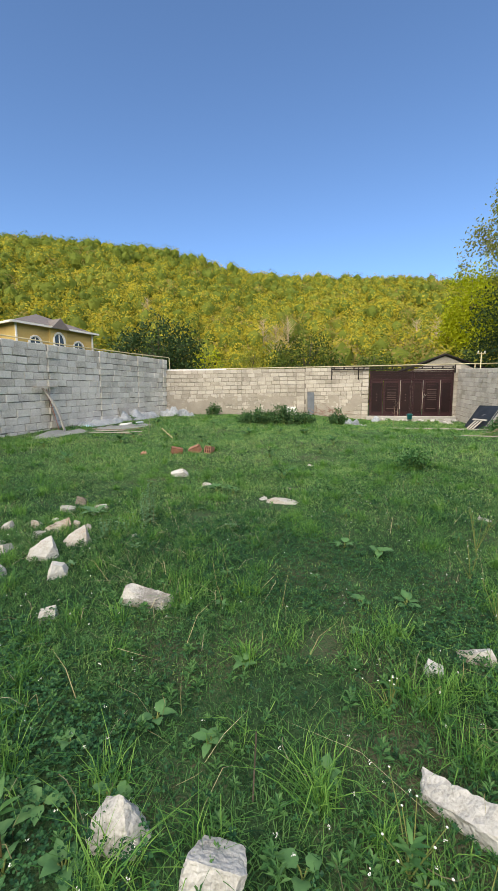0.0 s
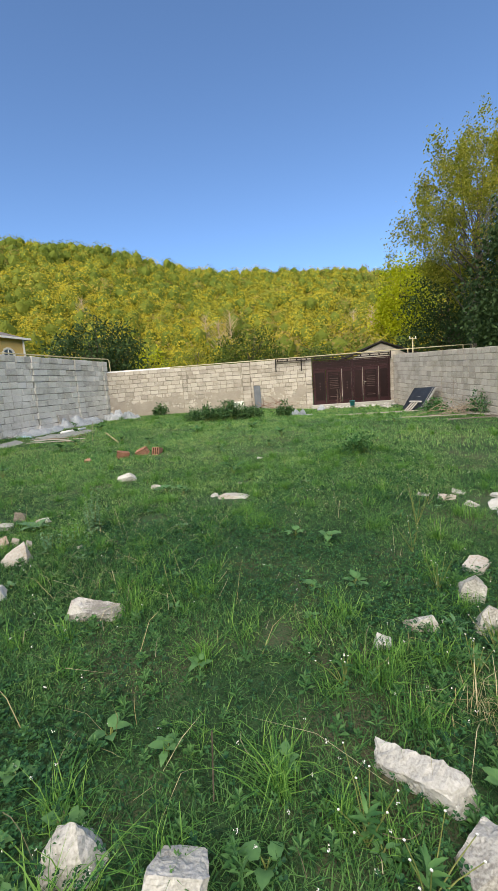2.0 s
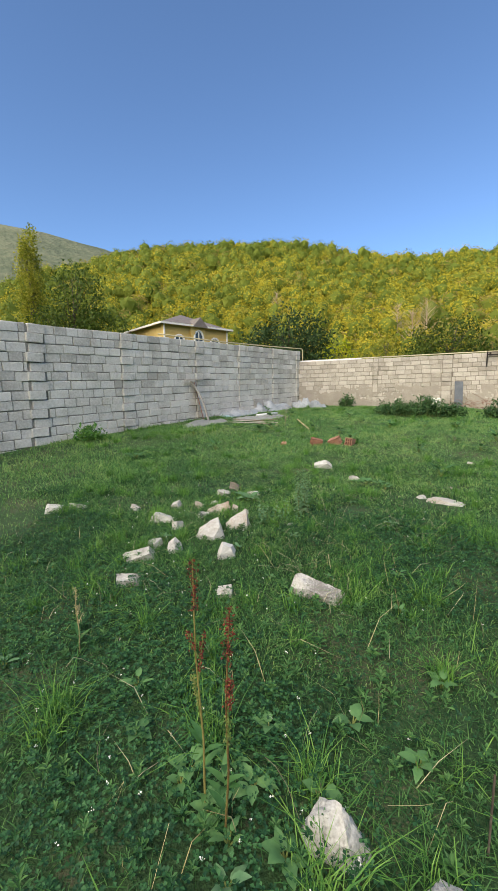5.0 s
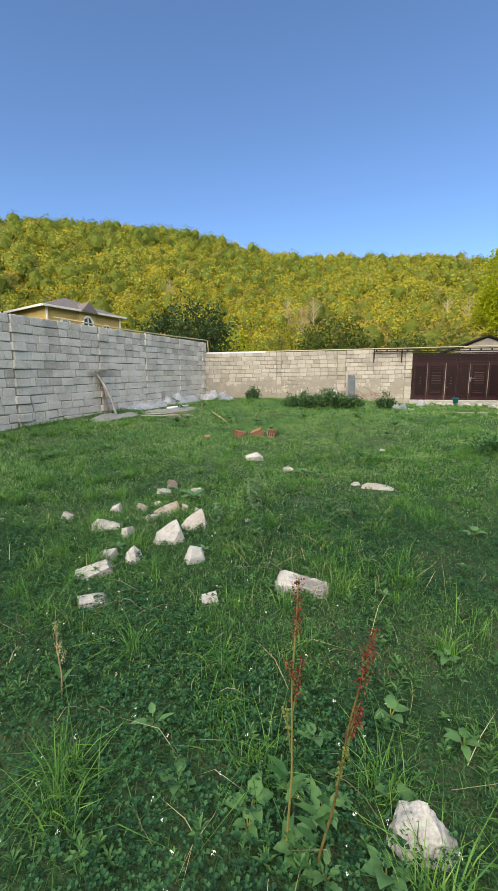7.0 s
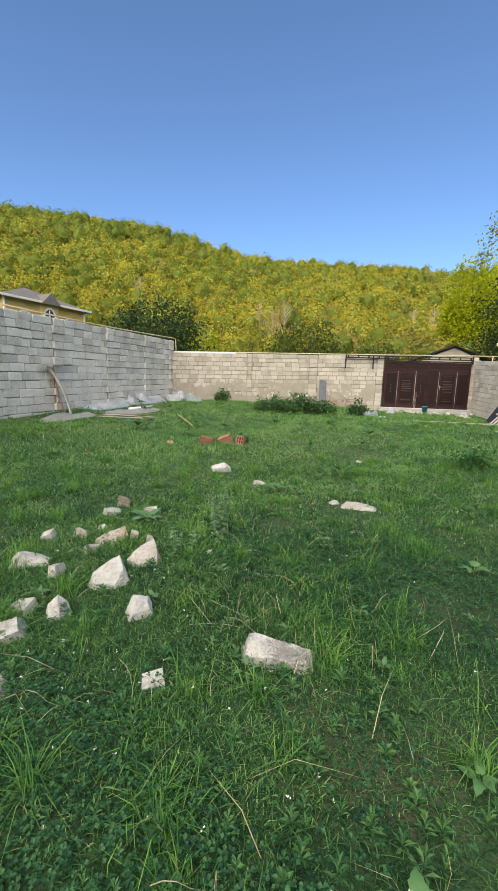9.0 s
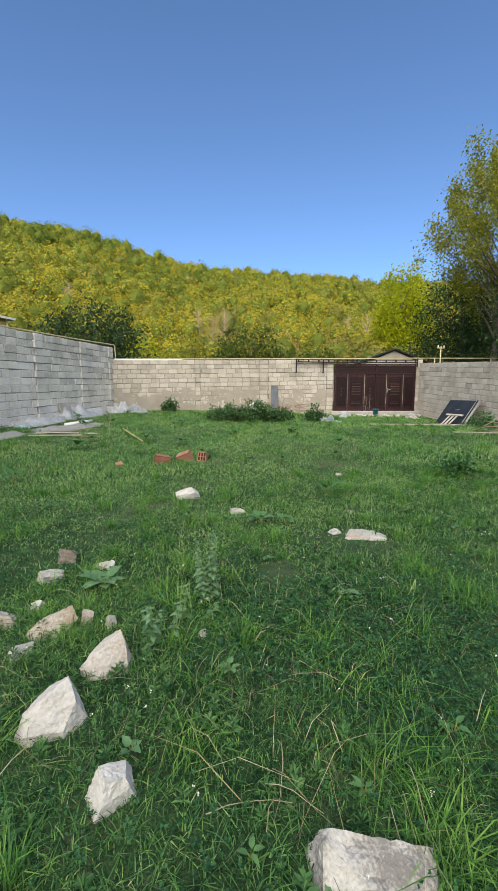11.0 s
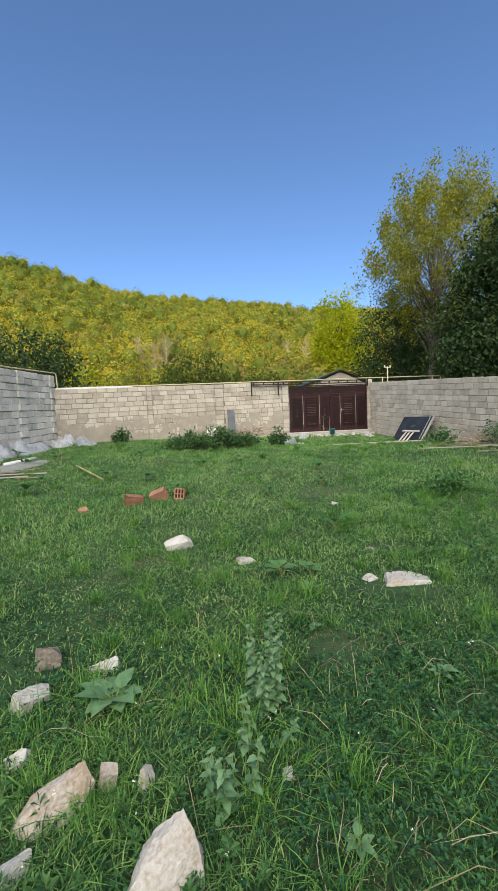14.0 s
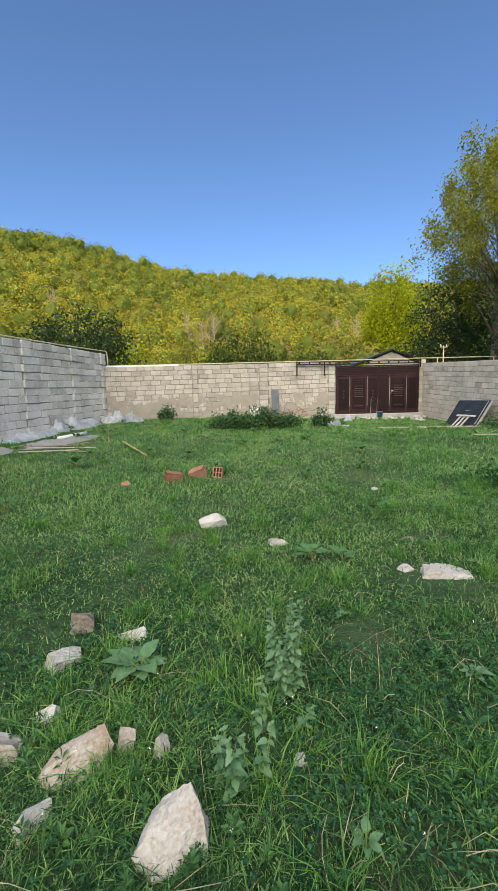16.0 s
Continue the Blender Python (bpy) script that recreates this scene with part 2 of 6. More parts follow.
def box(bm, centre, size, bevel=0.0, rot=(0, 0, 0), jitter=0.0):
    m = pose(*centre, *rot) @ Matrix.Diagonal((*size, 1))
    r = bmesh.ops.create_cube(bm, size=1, matrix=m)
    if bevel:
        edges = list({e for v in r["verts"] for e in v.link_edges})
        bmesh.ops.bevel(bm, geom=edges, offset=bevel, segments=1, affect="EDGES", profile=0.5)
    if jitter:
        for v in bm.verts:
            v.co += Vector([random.uniform(-jitter, jitter) for _ in range(3)])
    return bm


def boxes(*specs, bevel=0.0):
    bm = bmesh.new()
    for c, s in specs:
        box(bm, c, s, bevel)
    return bm


def tube(bm, pts, r0, r1=None, sides=8, cap=True):
    """A tapered tube along points."""
    r1 = r0 if r1 is None else r1
    pts = [Vector(p) for p in pts]
    rings = []
    for i, p in enumerate(pts):
        d = (pts[min(i + 1, len(pts) - 1)] - pts[max(i - 1, 0)]).normalized()
        a = d.cross(Vector((0, 0, 1)) if abs(d.z) < 0.9 else Vector((1, 0, 0))).normalized()
        b = d.cross(a)
        r = r0 + (r1 - r0) * i / (len(pts) - 1)
        rings.append([bm.verts.new(p + r * (math.cos(t) * a + math.sin(t) * b)) for t in (2 * math.pi * k / sides for k in range(sides))])
    for u, w in zip(rings, rings[1:]):
        for k in range(sides):
            bm.faces.new((u[k], u[(k + 1) % sides], w[(k + 1) % sides], w[k]))
    if cap:
        bm.faces.new(rings[0][::-1])
        bm.faces.new(rings[-1])
    return bm


# ---- ground ----
KY = [-60, -40, -22, -18.5, -17, -15.5, -14, -12.3, -10.3, -6, 0, 6, 30]
KZ = [-2.2, -1.9, -1.15, -0.97, -0.89, -0.80, -0.75, -0.68, -0.52, -0.26, 0, 0.1, 0.3]
RIDGE_AZ = [-180, -125, -100, -70, -52, -44, -38, -31, -25, -13, 0, 18, 31, 46, 60, 90, 130, 180]
RIDGE_EL = [7, 6, 5, 6, 9, 11.8, 14.2, 16.8, 18.0, 18.9, 17.1, 15.0, 13.6, 11.4, 10.5, 9, 7, 7]


def smooth01(t):
    t = np.clip(t, 0, 1)
    return t * t * (3 - 2 * t)


def waves(x, y, s, seed):
    return (np.sin(x * s + seed) * np.cos(y * s * 1.13 - seed * 1.7) + 0.6 * np.sin((x * 0.7 + y * 0.8) * s * 1.9 + seed * 2.3) + 0.4 * np.cos((x * 0.9 - y * 0.6) * s * 3.1 + seed)) / 2.0


def ground_z(x, y):
    """Height of the land: the yard, the wooded hill in front, an unseen ridge added behind to shade the yard."""
    x, y = np.asarray(x, float), np.asarray(y, float)
    z = np.interp(y, KY, KZ) + 0.022 * waves(x, y, 1.1, 1.0) + 0.010 * waves(x, y, 3.7, 2.0)
    z = z + 0.06 * smooth01((-3.0 - x) / 4) * smooth01((y + 16) / 6)
    z = z - 0.22 * smooth01((x - 2.0) / 4) * smooth01((y + 9) / 5) * smooth01((3 - y) / 2)
    dx, dy = x + 2.0, y + 18.5
    r, az = np.hypot(dx, dy), np.degrees(np.arctan2(dx, dy))
    el = np.interp(az, RIDGE_AZ, RIDGE_EL)
    top = 190 * np.tan(np.radians(el))
    rise = np.clip((r - 52) / (190 - 52), 0, 1) ** 1.15
    fall = 1 - 0.75 * smooth01((r - 200) / 500)
    z = z + top * rise * fall + 2.0 * rise * waves(x, y, 0.06, 3.0)
    far = np.interp(az, [-85, -60, -44, -40, -36, -31, -25, -18], [0, 0.85, 1.0, 0.99, 0.965, 0.92, 0.75, 0])
    z = z + far * 335 * smooth01((r - 420) / 600) * (1 + 0.05 * waves(x, y, 0.012, 5.0))
    # ridge out of view, added to hold part of the sun off the yard
    z = z + 36 * np.exp(-(((y + 125) / 26) ** 2)) * (1 - smooth01((np.abs(x + 20) - 130) / 80))
    return z


def axis(fine_lo, fine_hi, step, reach):
    mid = np.arange(fine_lo, fine_hi + 1e-6, step)
    out = [fine_hi]
    s = step
    while out[-1] < reach:
        s = min(s * 1.22, 60)
        out.append(out[-1] + s)
    hi = np.array(out[1:])
    out, s = [fine_lo], step
    while out[-1] > -reach:
        s = min(s * 1.22, 60)
        out.append(out[-1] - s)
    return np.concatenate([np.array(out[1:])[::-1], mid, hi])


def build_ground():
    xs, ys = axis(-12, 13, 0.2, 2500), axis(-26, 3, 0.2, 2500)
    X, Y = np.meshgrid(xs, ys)
    V = np.stack([X, Y, ground_z(X, Y)], -1).reshape(-1, 3)
    nx, ny = len(xs), len(ys)
    i = (np.arange(ny - 1)[:, None] * nx + np.arange(nx - 1)).ravel()
    T = np.concatenate([np.stack([i, i + 1, i + nx + 1], 1), np.stack([i, i + nx + 1, i + nx], 1)])
    me = np_mesh("ground", V, T, [M_soil, M_woods_far, M_distant_haze], smooth=True)
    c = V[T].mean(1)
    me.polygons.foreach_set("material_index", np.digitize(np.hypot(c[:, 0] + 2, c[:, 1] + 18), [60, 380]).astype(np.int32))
    return tagged(new("ground", me), "uneven yard ground of grass and soil rising to wooded hills", "ground", kind="structure")


build_ground()

# ---- walls ----
WALL_L = (Vector((-3.78, 0.2)), Vector((-9.1, -12.2)))
WALL_R = (Vector((10.55, -1.45)), Vector((8.5, -10.5)))


def block_meshes(tag, mat, height, thick, n=6, rough=0.006):
    out = []
    for k in range(n):
        bm = bmesh.new()
        box(bm, (0, 0, 0), (0.385, thick, height - 0.016), 0.010, jitter=rough * 0.7)
        out.append(bm_mesh(tag, bm, mat))
    return out


def build_wall(name, p0, p1, top0, top1, base, thick, mat, label, pillars=(), side=-1, course=0.2, part_reach=99, recess=0.02, seed=1, rough=1.0):
    """A wall of coursed blocks from p0 to p1. Courses follow the slope of its top. pillars: places along it with proud columns."""
    rnd = random.Random(seed)
    d = p1 - p0
    length = d.length
    yaw = math.degrees(math.atan2(d.y, d.x))
    slope = math.degrees(math.atan2(top1 - top0, length))
    core = empty(name, pose(p0.x, p0.y, 0, 0, 0, yaw), label, "wall", kind="structure")
    bm = bmesh.new()
    h = thick / 2 - recess
    rows = []
    for s, top in ((0, top0), (length, top1)):
        rows.append([bm.verts.new((s, sy * h, z)) for sy, z in ((-1, base), (1, base), (1, top - 0.02), (-1, top - 0.02))])
    a, b = rows
    for k in range(4):
        bm.faces.new((a[k], a[(k + 1) % 4], b[(k + 1) % 4], b[k]))
    bm.faces.new(a[::-1])
    bm.faces.new(b)
    bmesh.ops.recalc_face_normals(bm, faces=bm.faces)
    part("mortar", bm, M_mortar if mat is M_block_grey else M_mortar_pale, core)
    meshes = block_meshes("block", mat, course, thick)
    rest_v, rest_t, n_rest = [], [], 0
    n_courses = int((max(top0, top1) - base) / course)
    made = 0
    for c in range(n_courses):
        s = rnd.uniform(0.0, 0.05) - (0.2 if c % 2 else 0.0)
        while s < length:
            ln = rnd.choice((0.40, 0.40, 0.40, 0.38, 0.36, 0.42, 0.31) if rough < 1.5 else (0.44, 0.45, 0.42, 0.38, 0.31, 0.48, 0.40))
            lo, hi = max(s, 0.0), min(s + ln, length)
            s += ln
            if hi - lo < 0.07:
                continue
            mid = (lo + hi) / 2
            if any(lo < g1 and hi > g0 for g0, g1 in pillars):
                cut = [(g0, g1) for g0, g1 in pillars if lo < g1 and hi > g0][0]
                if lo < cut[0]:
                    hi = cut[0]
                elif hi > cut[1]:
                    lo = cut[1]
                else:
                    continue
                if hi - lo < 0.06:
                    continue
                mid = (lo + hi) / 2
            top = top0 + (top1 - top0) * mid / length
            z = top - (c + 0.5) * course + rough * rnd.uniform(-0.006, 0.006)
            if z < base + 0.05:
                continue
            me = rnd.choice(meshes)
            m = pose(mid, rough * rnd.uniform(-0.006, 0.006), z, rnd.uniform(-0.6, 0.6), -slope + rnd.uniform(-0.8, 0.8), rnd.uniform(-0.6, 0.6)) @ Matrix.Diagonal(((hi - lo - (0.018 if rough < 1.5 else 0.02)) / 0.385, 1, 1, 1))
            place_block(me, m, core, made < 300 and mid < part_reach, rest_v, rest_t)
            made += mid < part_reach
    for g0, g1 in pillars:
        for c in range(n_courses):
            mid = (g0 + g1) / 2
            z = top0 + (top1 - top0) * mid / length - (c + 0.5) * course
            if z < base + 0.05:
                continue
            me = rnd.choice(meshes)
            m = pose(mid + (0.035 if c % 2 else -0.035) * (rough > 1.5) + rnd.uniform(-0.015, 0.015), side * ((0.06 if c % 2 else 0.02) if rough > 1.5 else 0.03), z + rnd.uniform(-0.006, 0.006), 0, rnd.uniform(-1, 1), rnd.uniform(-1.2, 1.2)) @ Matrix.Diagonal(((g1 - g0 - 0.035) / 0.385, 1.0, 1, 1))
            place_block(me, m, core, made < 300, rest_v, rest_t)
            made += 1
    if rest_v:
        V = np.concatenate(rest_v)
        T, off = [], 0
        for v, t in zip(rest_v, rest_t):
            T.append(t + off)
            off += len(v)
        ob = new("blocks", np_mesh("blocks", V, np.concatenate(T), mat))
        ob.parent = core
        tagged(ob, kind="stuff")
    return core


TRI_CACHE = {}


def place_block(me, m, core, single, rest_v, rest_t):
    if single:
        ob = new("block", me)
        ob.parent = core
        ob.matrix_local = m
        return
    if me.name not in TRI_CACHE:
        me.calc_loop_triangles()
        TRI_CACHE[me.name] = (np.array([v.co for v in me.vertices]), np.array([t.vertices for t in me.loop_triangles]))
    v, t = TRI_CACHE[me.name]
    mm = np.array(m)
    rest_v.append(v @ mm[:3, :3].T + mm[:3, 3])
    rest_t.append(t)


def along(wall, s):
    d = (wall[1] - wall[0]).normalized()
    return wall[0] + d * s


d_left = (WALL_L[1] - WALL_L[0]).normalized()
d_right = (WALL_R[1] - WALL_R[0]).normalized()
build_wall("wall_west", WALL_L[0], WALL_L[0] + d_left * 15.5, 2.70, 2.22, -1.3, 0.2, M_block_grey, "tall rough grey concrete block wall with gappy joints",
           pillars=((0.0, 0.38), (2.1, 2.5), (4.55, 4.95), (7.0, 7.4), (10.0, 10.42), (12.55, 12.97)), side=1, seed=3, rough=1.9, recess=0.035, course=0.222)
build_wall("wall_north_1", Vector((-3.72, 0.1)), Vector((3.24, 0.1)), 2.17, 2.33, -0.6, 0.2, M_block, "pale limestone block wall with mortar smeared over its lower courses",
           pillars=((3.50, 3.74), (6.53, 6.95)), seed=5)
build_wall("wall_north_2", Vector((3.24, 0.1)), Vector((6.48, -0.2)), 2.34, 2.41, -0.6, 0.2, M_block, "pale limestone block wall ending in a plastered gate pier",
           pillars=((2.9, 3.24),), seed=6)
build_wall("wall_north_3", Vector((10.33, -1.28)), Vector((10.62, -1.36)), 2.42, 2.42, -0.6, 0.2, M_block, "narrow limestone gate pier", seed=8)
build_wall("wall_east", WALL_R[0], WALL_R[0] + d_right * 14.5, 2.25, 1.20, -1.8, 0.2, M_block, "limestone block wall running down the sloping yard", seed=9)
back_l, back_r = WALL_L[0] + d_left * 15.5, WALL_R[0] + d_right * 14.5

# ---- mortar smeared over the lower courses ----
def build_smear(x0, x1, y0, y1, parent_name, hi):
    bm = bmesh.new()
    p0, p1 = Vector((x0, y0)), Vector((x1, y1))
    n = int((p1 - p0).length / 0.045)
    m = int(hi / 0.045)
    grid = {}
    for i in range(n + 1):
        for j in range(m + 1):
            q = p0.lerp(p1, i / n)
            z = -0.25 + j * 0.045 + 0.25
            v = noise.noise((q.x * 1.6, 3.1, z * 2.4)) + 0.55 * noise.noise((q.x * 6, 1.0, z * 7)) + 0.35 * noise.noise((q.x * 15, 5.0, z * 15))
            edge = smooth01((z - hi * 0.72) / (hi * 0.28))
            grid[i, j] = (q, z, v - 1.5 * float(edge) + 0.36)
    verts = {}
    for i in range(n):
        for j in range(m):
            c = [(i, j), (i + 1, j), (i + 1, j + 1), (i, j + 1)]
            if min(grid[k][2] for k in c) < 0.0:
                continue
            f = []
            for k in c:
                if k not in verts:
                    q, z, v = grid[k]
                    verts[k] = bm.verts.new((q.x, q.y - 0.006 - 0.006 * min(v, 1.0), z - 0.2))
                f.append(verts[k])
            bm.faces.new(f)
    r = bmesh.ops.extrude_face_region(bm, geom=bm.faces[:])
    for v in [g for g in r["geom"] if isinstance(g, bmesh.types.BMVert)]:
        v.co.y += 0.02
    bmesh.ops.recalc_face_normals(bm, faces=bm.faces)
    return part("mortar_smear", bm, M_smear, bpy.data.objects[parent_name])


def under(ob):
    """Keep a part's world place under its parent."""
    bpy.context.view_layer.update()
    ob.matrix_parent_inverse = ob.parent.matrix_world.inverted()


under(build_smear(-3.7, 3.2, 0.0, 0.0, "wall_north_1", 1.45))
under(build_smear(3.3, 6.4, 0.0, -0.29, "wall_north_2", 1.45))


# ---- gate ----
def build_gate():
    a, b = Vector((6.5, -0.32)), Vector((10.3, -1.36))
    yaw = math.degrees(math.atan2(b.y - a.y, b.x - a.x))
    w, h = (b - a).length, 2.25
    g = empty("metal_gate", pose(a.x, a.y, -0.06, 0, 0, yaw), "dark brown painted steel double gate with raised panels, closed", "gate")
    fr = 0.05
    part("frame", boxes(((fr / 2, 0, h / 2), (fr, 0.08, h)), ((w - fr / 2, 0, h / 2), (fr, 0.08, h)), ((w / 2, 0, h - fr / 2), (w - 2 * fr, 0.08, fr)), ((w / 2, 0, 0.03), (w - 2 * fr, 0.08, 0.06)), bevel=0.004), M_gate, g)
    th = 0.40          # transom
    split = 0.515 * w
    for k, (x0, x1) in enumerate(((fr, split - 0.03), (split + 0.03, w - fr))):
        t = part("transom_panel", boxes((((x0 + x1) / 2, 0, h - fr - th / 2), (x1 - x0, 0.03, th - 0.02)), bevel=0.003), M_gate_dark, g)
        cx, cz = (x0 + x1) / 2, h - fr - th / 2
        part("moulding", boxes(((cx, -0.025, cz + 0.12), (x1 - x0 - 0.14, 0.02, 0.025)), ((cx, -0.025, cz - 0.12), (x1 - x0 - 0.14, 0.02, 0.025)),
                               ((x0 + 0.07, -0.025, cz), (0.025, 0.02, 0.265)), ((x1 - 0.07, -0.025, cz), (0.025, 0.02, 0.265)), ((cx, -0.024, cz + 0.03), (x1 - x0 - 0.3, 0.014, 0.03))), M_gate, t)
    part("transom_rail", boxes(((w / 2, -0.005, h - fr - th), (w - 2 * fr, 0.09, 0.06)), bevel=0.004), M_gate, g)
    part("mullion", boxes(((split, -0.005, h / 2), (0.06, 0.09, h - 0.1)), bevel=0.004), M_gate, g)
    lo, hi = 0.06, h - fr - th - 0.03
    # leaves: fractions of the width, and whether slats show on the panel
    for f0, f1, slats in ((0.015, 0.165, 1), (0.17, 0.375, 2), (0.38, 0.505, 1), (0.525, 0.645, 0), (0.65, 0.85, 2), (0.855, 0.985, 0)):
        x0, x1 = f0 * w, f1 * w
        cx, cz = (x0 + x1) / 2, (lo + hi) / 2
        leaf = part("leaf", boxes(((cx, 0, cz), (x1 - x0 - 0.012, 0.04, hi - lo)), bevel=0.004), M_gate, g)
        st = 0.085 if slats == 2 else 0.055
        px0, px1, pz0, pz1 = x0 + st, x1 - st, lo + 0.14, hi - 0.12
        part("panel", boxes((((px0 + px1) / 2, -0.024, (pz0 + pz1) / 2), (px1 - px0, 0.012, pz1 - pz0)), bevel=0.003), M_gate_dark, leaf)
        part("bead", boxes(((px0, -0.034, (pz0 + pz1) / 2), (0.022, 0.026, pz1 - pz0)), ((px1, -0.034, (pz0 + pz1) / 2), (0.022, 0.026, pz1 - pz0)),
                           (((px0 + px1) / 2, -0.034, pz0), (px1 - px0 + 0.022, 0.026, 0.022)), (((px0 + px1) / 2, -0.034, pz1), (px1 - px0 + 0.022, 0.026, 0.022)), bevel=0.003), M_gate, leaf)
        if slats == 2:
            for zz in (0.12, 0.17, 0.42, 0.50, 0.56, 0.62, 0.68, 0.76, 0.88, 0.93):
                part("slat", boxes((((px0 + px1) / 2, -0.036, pz0 + zz * (pz1 - pz0)), ((px1 - px0) * 0.68, 0.018, 0.026)), bevel=0.004), M_gate_trim if 0.4 < zz < 0.8 or zz < 0.15 else M_gate, leaf)
        elif slats == 1:
            for zz in (0.40, 0.50, 0.60):
                part("stud", boxes((((px0 + px1) / 2, -0.036, pz0 + zz * (pz1 - pz0)), (0.05, 0.018, 0.05)), bevel=0.006), M_gate_trim, leaf)
    # handle on the wicket door
    hx, hz = 0.662 * w, 1.0
    hd = part("handle", boxes(((hx, -0.03, hz), (0.035, 0.014, 0.22)), bevel=0.004), M_chrome, g, "chrome lever handle plate")
    bm = bmesh.new()
    tube(bm, [(hx, -0.035, hz + 0.04), (hx, -0.08, hz + 0.04), (hx + 0.02, -0.085, hz + 0.04), (hx + 0.12, -0.085, hz + 0.035)], 0.010, 0.009)
    part("lever", bm, M_chrome, hd)
    # sliding track above the gate, running on over the wall
    tr = empty("gate_track", pose(a.x, a.y - 0.05, 2.20, 0, 0, yaw), "black iron track of two bars with spacers above the gate", "track")
    bend = pose(0, 0, 0, 0, 0, 10)
    for nm, z, hgt in (("upper_bar", 0.17, 0.04), ("lower_bar", 0.06, 0.045)):
        part(nm, boxes(((w / 2, -0.06, z), (w + 0.02, 0.045, hgt)), bevel=0.004), M_iron, tr)
        bm = boxes(((-0.99, -0.06, z), (1.98, 0.045, hgt)), bevel=0.004)
        bm.transform(bend)
        part(nm, bm, M_iron, tr)
    for k in range(9):
        part("spacer", boxes(((0.1 + k * (w - 0.2) / 8, -0.06, 0.115), (0.06, 0.04, 0.075))), M_iron, tr)
    for k in range(4):
        bm = boxes(((-0.35 - 0.5 * k, -0.06, 0.115), (0.06, 0.04, 0.075)))
        bm.transform(bend)
        part("spacer", bm, M_iron, tr)
    for x in (-1.96, -0.62):
        bm = boxes(((x, -0.06, -0.13), (0.05, 0.05, 0.66)), bevel=0.004)
        bm.transform(bend)
        part("bracket", bm, M_iron, tr)
    part("bracket", boxes(((w + 0.01, -0.04, 0.05), (0.05, 0.05, 0.4)), bevel=0.004), M_iron, tr)
    # concrete threshold
    s = empty("threshold", pose(a.x, a.y, -0.06, 0, 0, yaw), "rough concrete threshold under the gate", "threshold", kind="structure")
    bm = bmesh.new()
    box(bm, (w / 2, -0.05, -0.17), (w + 0.3, 0.42, 0.33), 0.02)
    part("slab", bm, M_concrete, s)


build_gate()


# ---- gas pipe along the wall tops ----
def build_pipes():
    p = empty("gas_pipe", pose(0, 0, 0), "cream painted steel gas pipe running above the walls", "pipe")
    bm = bmesh.new()
    tube(bm, [(-7.6, -7.4, 2.62), (-6.3, -4.6, 2.66), (-5.0, -1.9, 2.76), (-3.75, 0.5, 2.86), (-3.66, 0.62, 2.86), (-3.62, 0.64, 2.82), (-3.6, 0.64, 2.4), (-3.6, 0.6, 2.27)], 0.022)
    part("run", bm, M_pipe_cream, p, smooth=True)
    bm = bmesh.new()
    tube(bm, [(-3.6, 0.28, 2.22), (-1.0, 0.28, 2.29), (2.0, 0.25, 2.37), (6.4, 0.05, 2.47), (10.35, -1.05, 2.50), (14.6, -1.91, 2.53), (14.72, -1.93, 2.52), (14.76, -1.93, 2.46), (14.76, -1.93, 0.0)], 0.024)
    part("run", bm, M_pipe_cream, p, smooth=True)
    for x, y in ((14.25, -1.85), (11.4, -1.30)):
        bm = bmesh.new()
        tube(bm, [(x, y, 0.0), (x, y, 2.5 if x > 13 else 2.52)], 0.022)
        part("post", bm, M_pipe_cream, p, smooth=True)
    e = empty("insulator_post", pose(11.55, -1.5, 0), "slim pale post with white insulators on top", "post")
    bm = bmesh.new()
    tube(bm, [(0, 0, 0), (0, 0, 3.05)], 0.025)
    part("pole", bm, M_pipe_cream, e, smooth=True)
    part("crossarm", boxes(((0, 0, 2.98), (0.42, 0.04, 0.04)), bevel=0.005), M_pipe_cream, e)
    for dx in (-0.17, 0.17):
        bm = bmesh.new()
        tube(bm, [(dx, 0, 3.0), (dx, 0, 3.04), (dx, 0, 3.10)], 0.035, 0.02)
        part("insulator", bm, M_white, e, smooth=True)
    c = new("wall_cap", bm_mesh("wall_cap", box(bmesh.new(), (-2.2, 0.12, 2.225), (2.9, 0.1, 0.07), 0.006, rot=(0, -1.3, 0)), M_pipe_white))
    tagged(c, "white plastic strip lying along the wall top", "strip")
    # overhead cables
    for k, (y, z) in enumerate(((26, 6.2), (27, 5.7))):
        bm = bmesh.new()
        tube(bm, [(-40 + 8 * i, y, z - 0.8 * math.sin(math.pi * i / 10)) for i in range(11)], 0.012, sides=5)
        tagged(new("cable", bm_mesh("cable", bm, M_iron)), "thin overhead cable slung between distant poles", "cable", "overhead cables")


build_pipes()


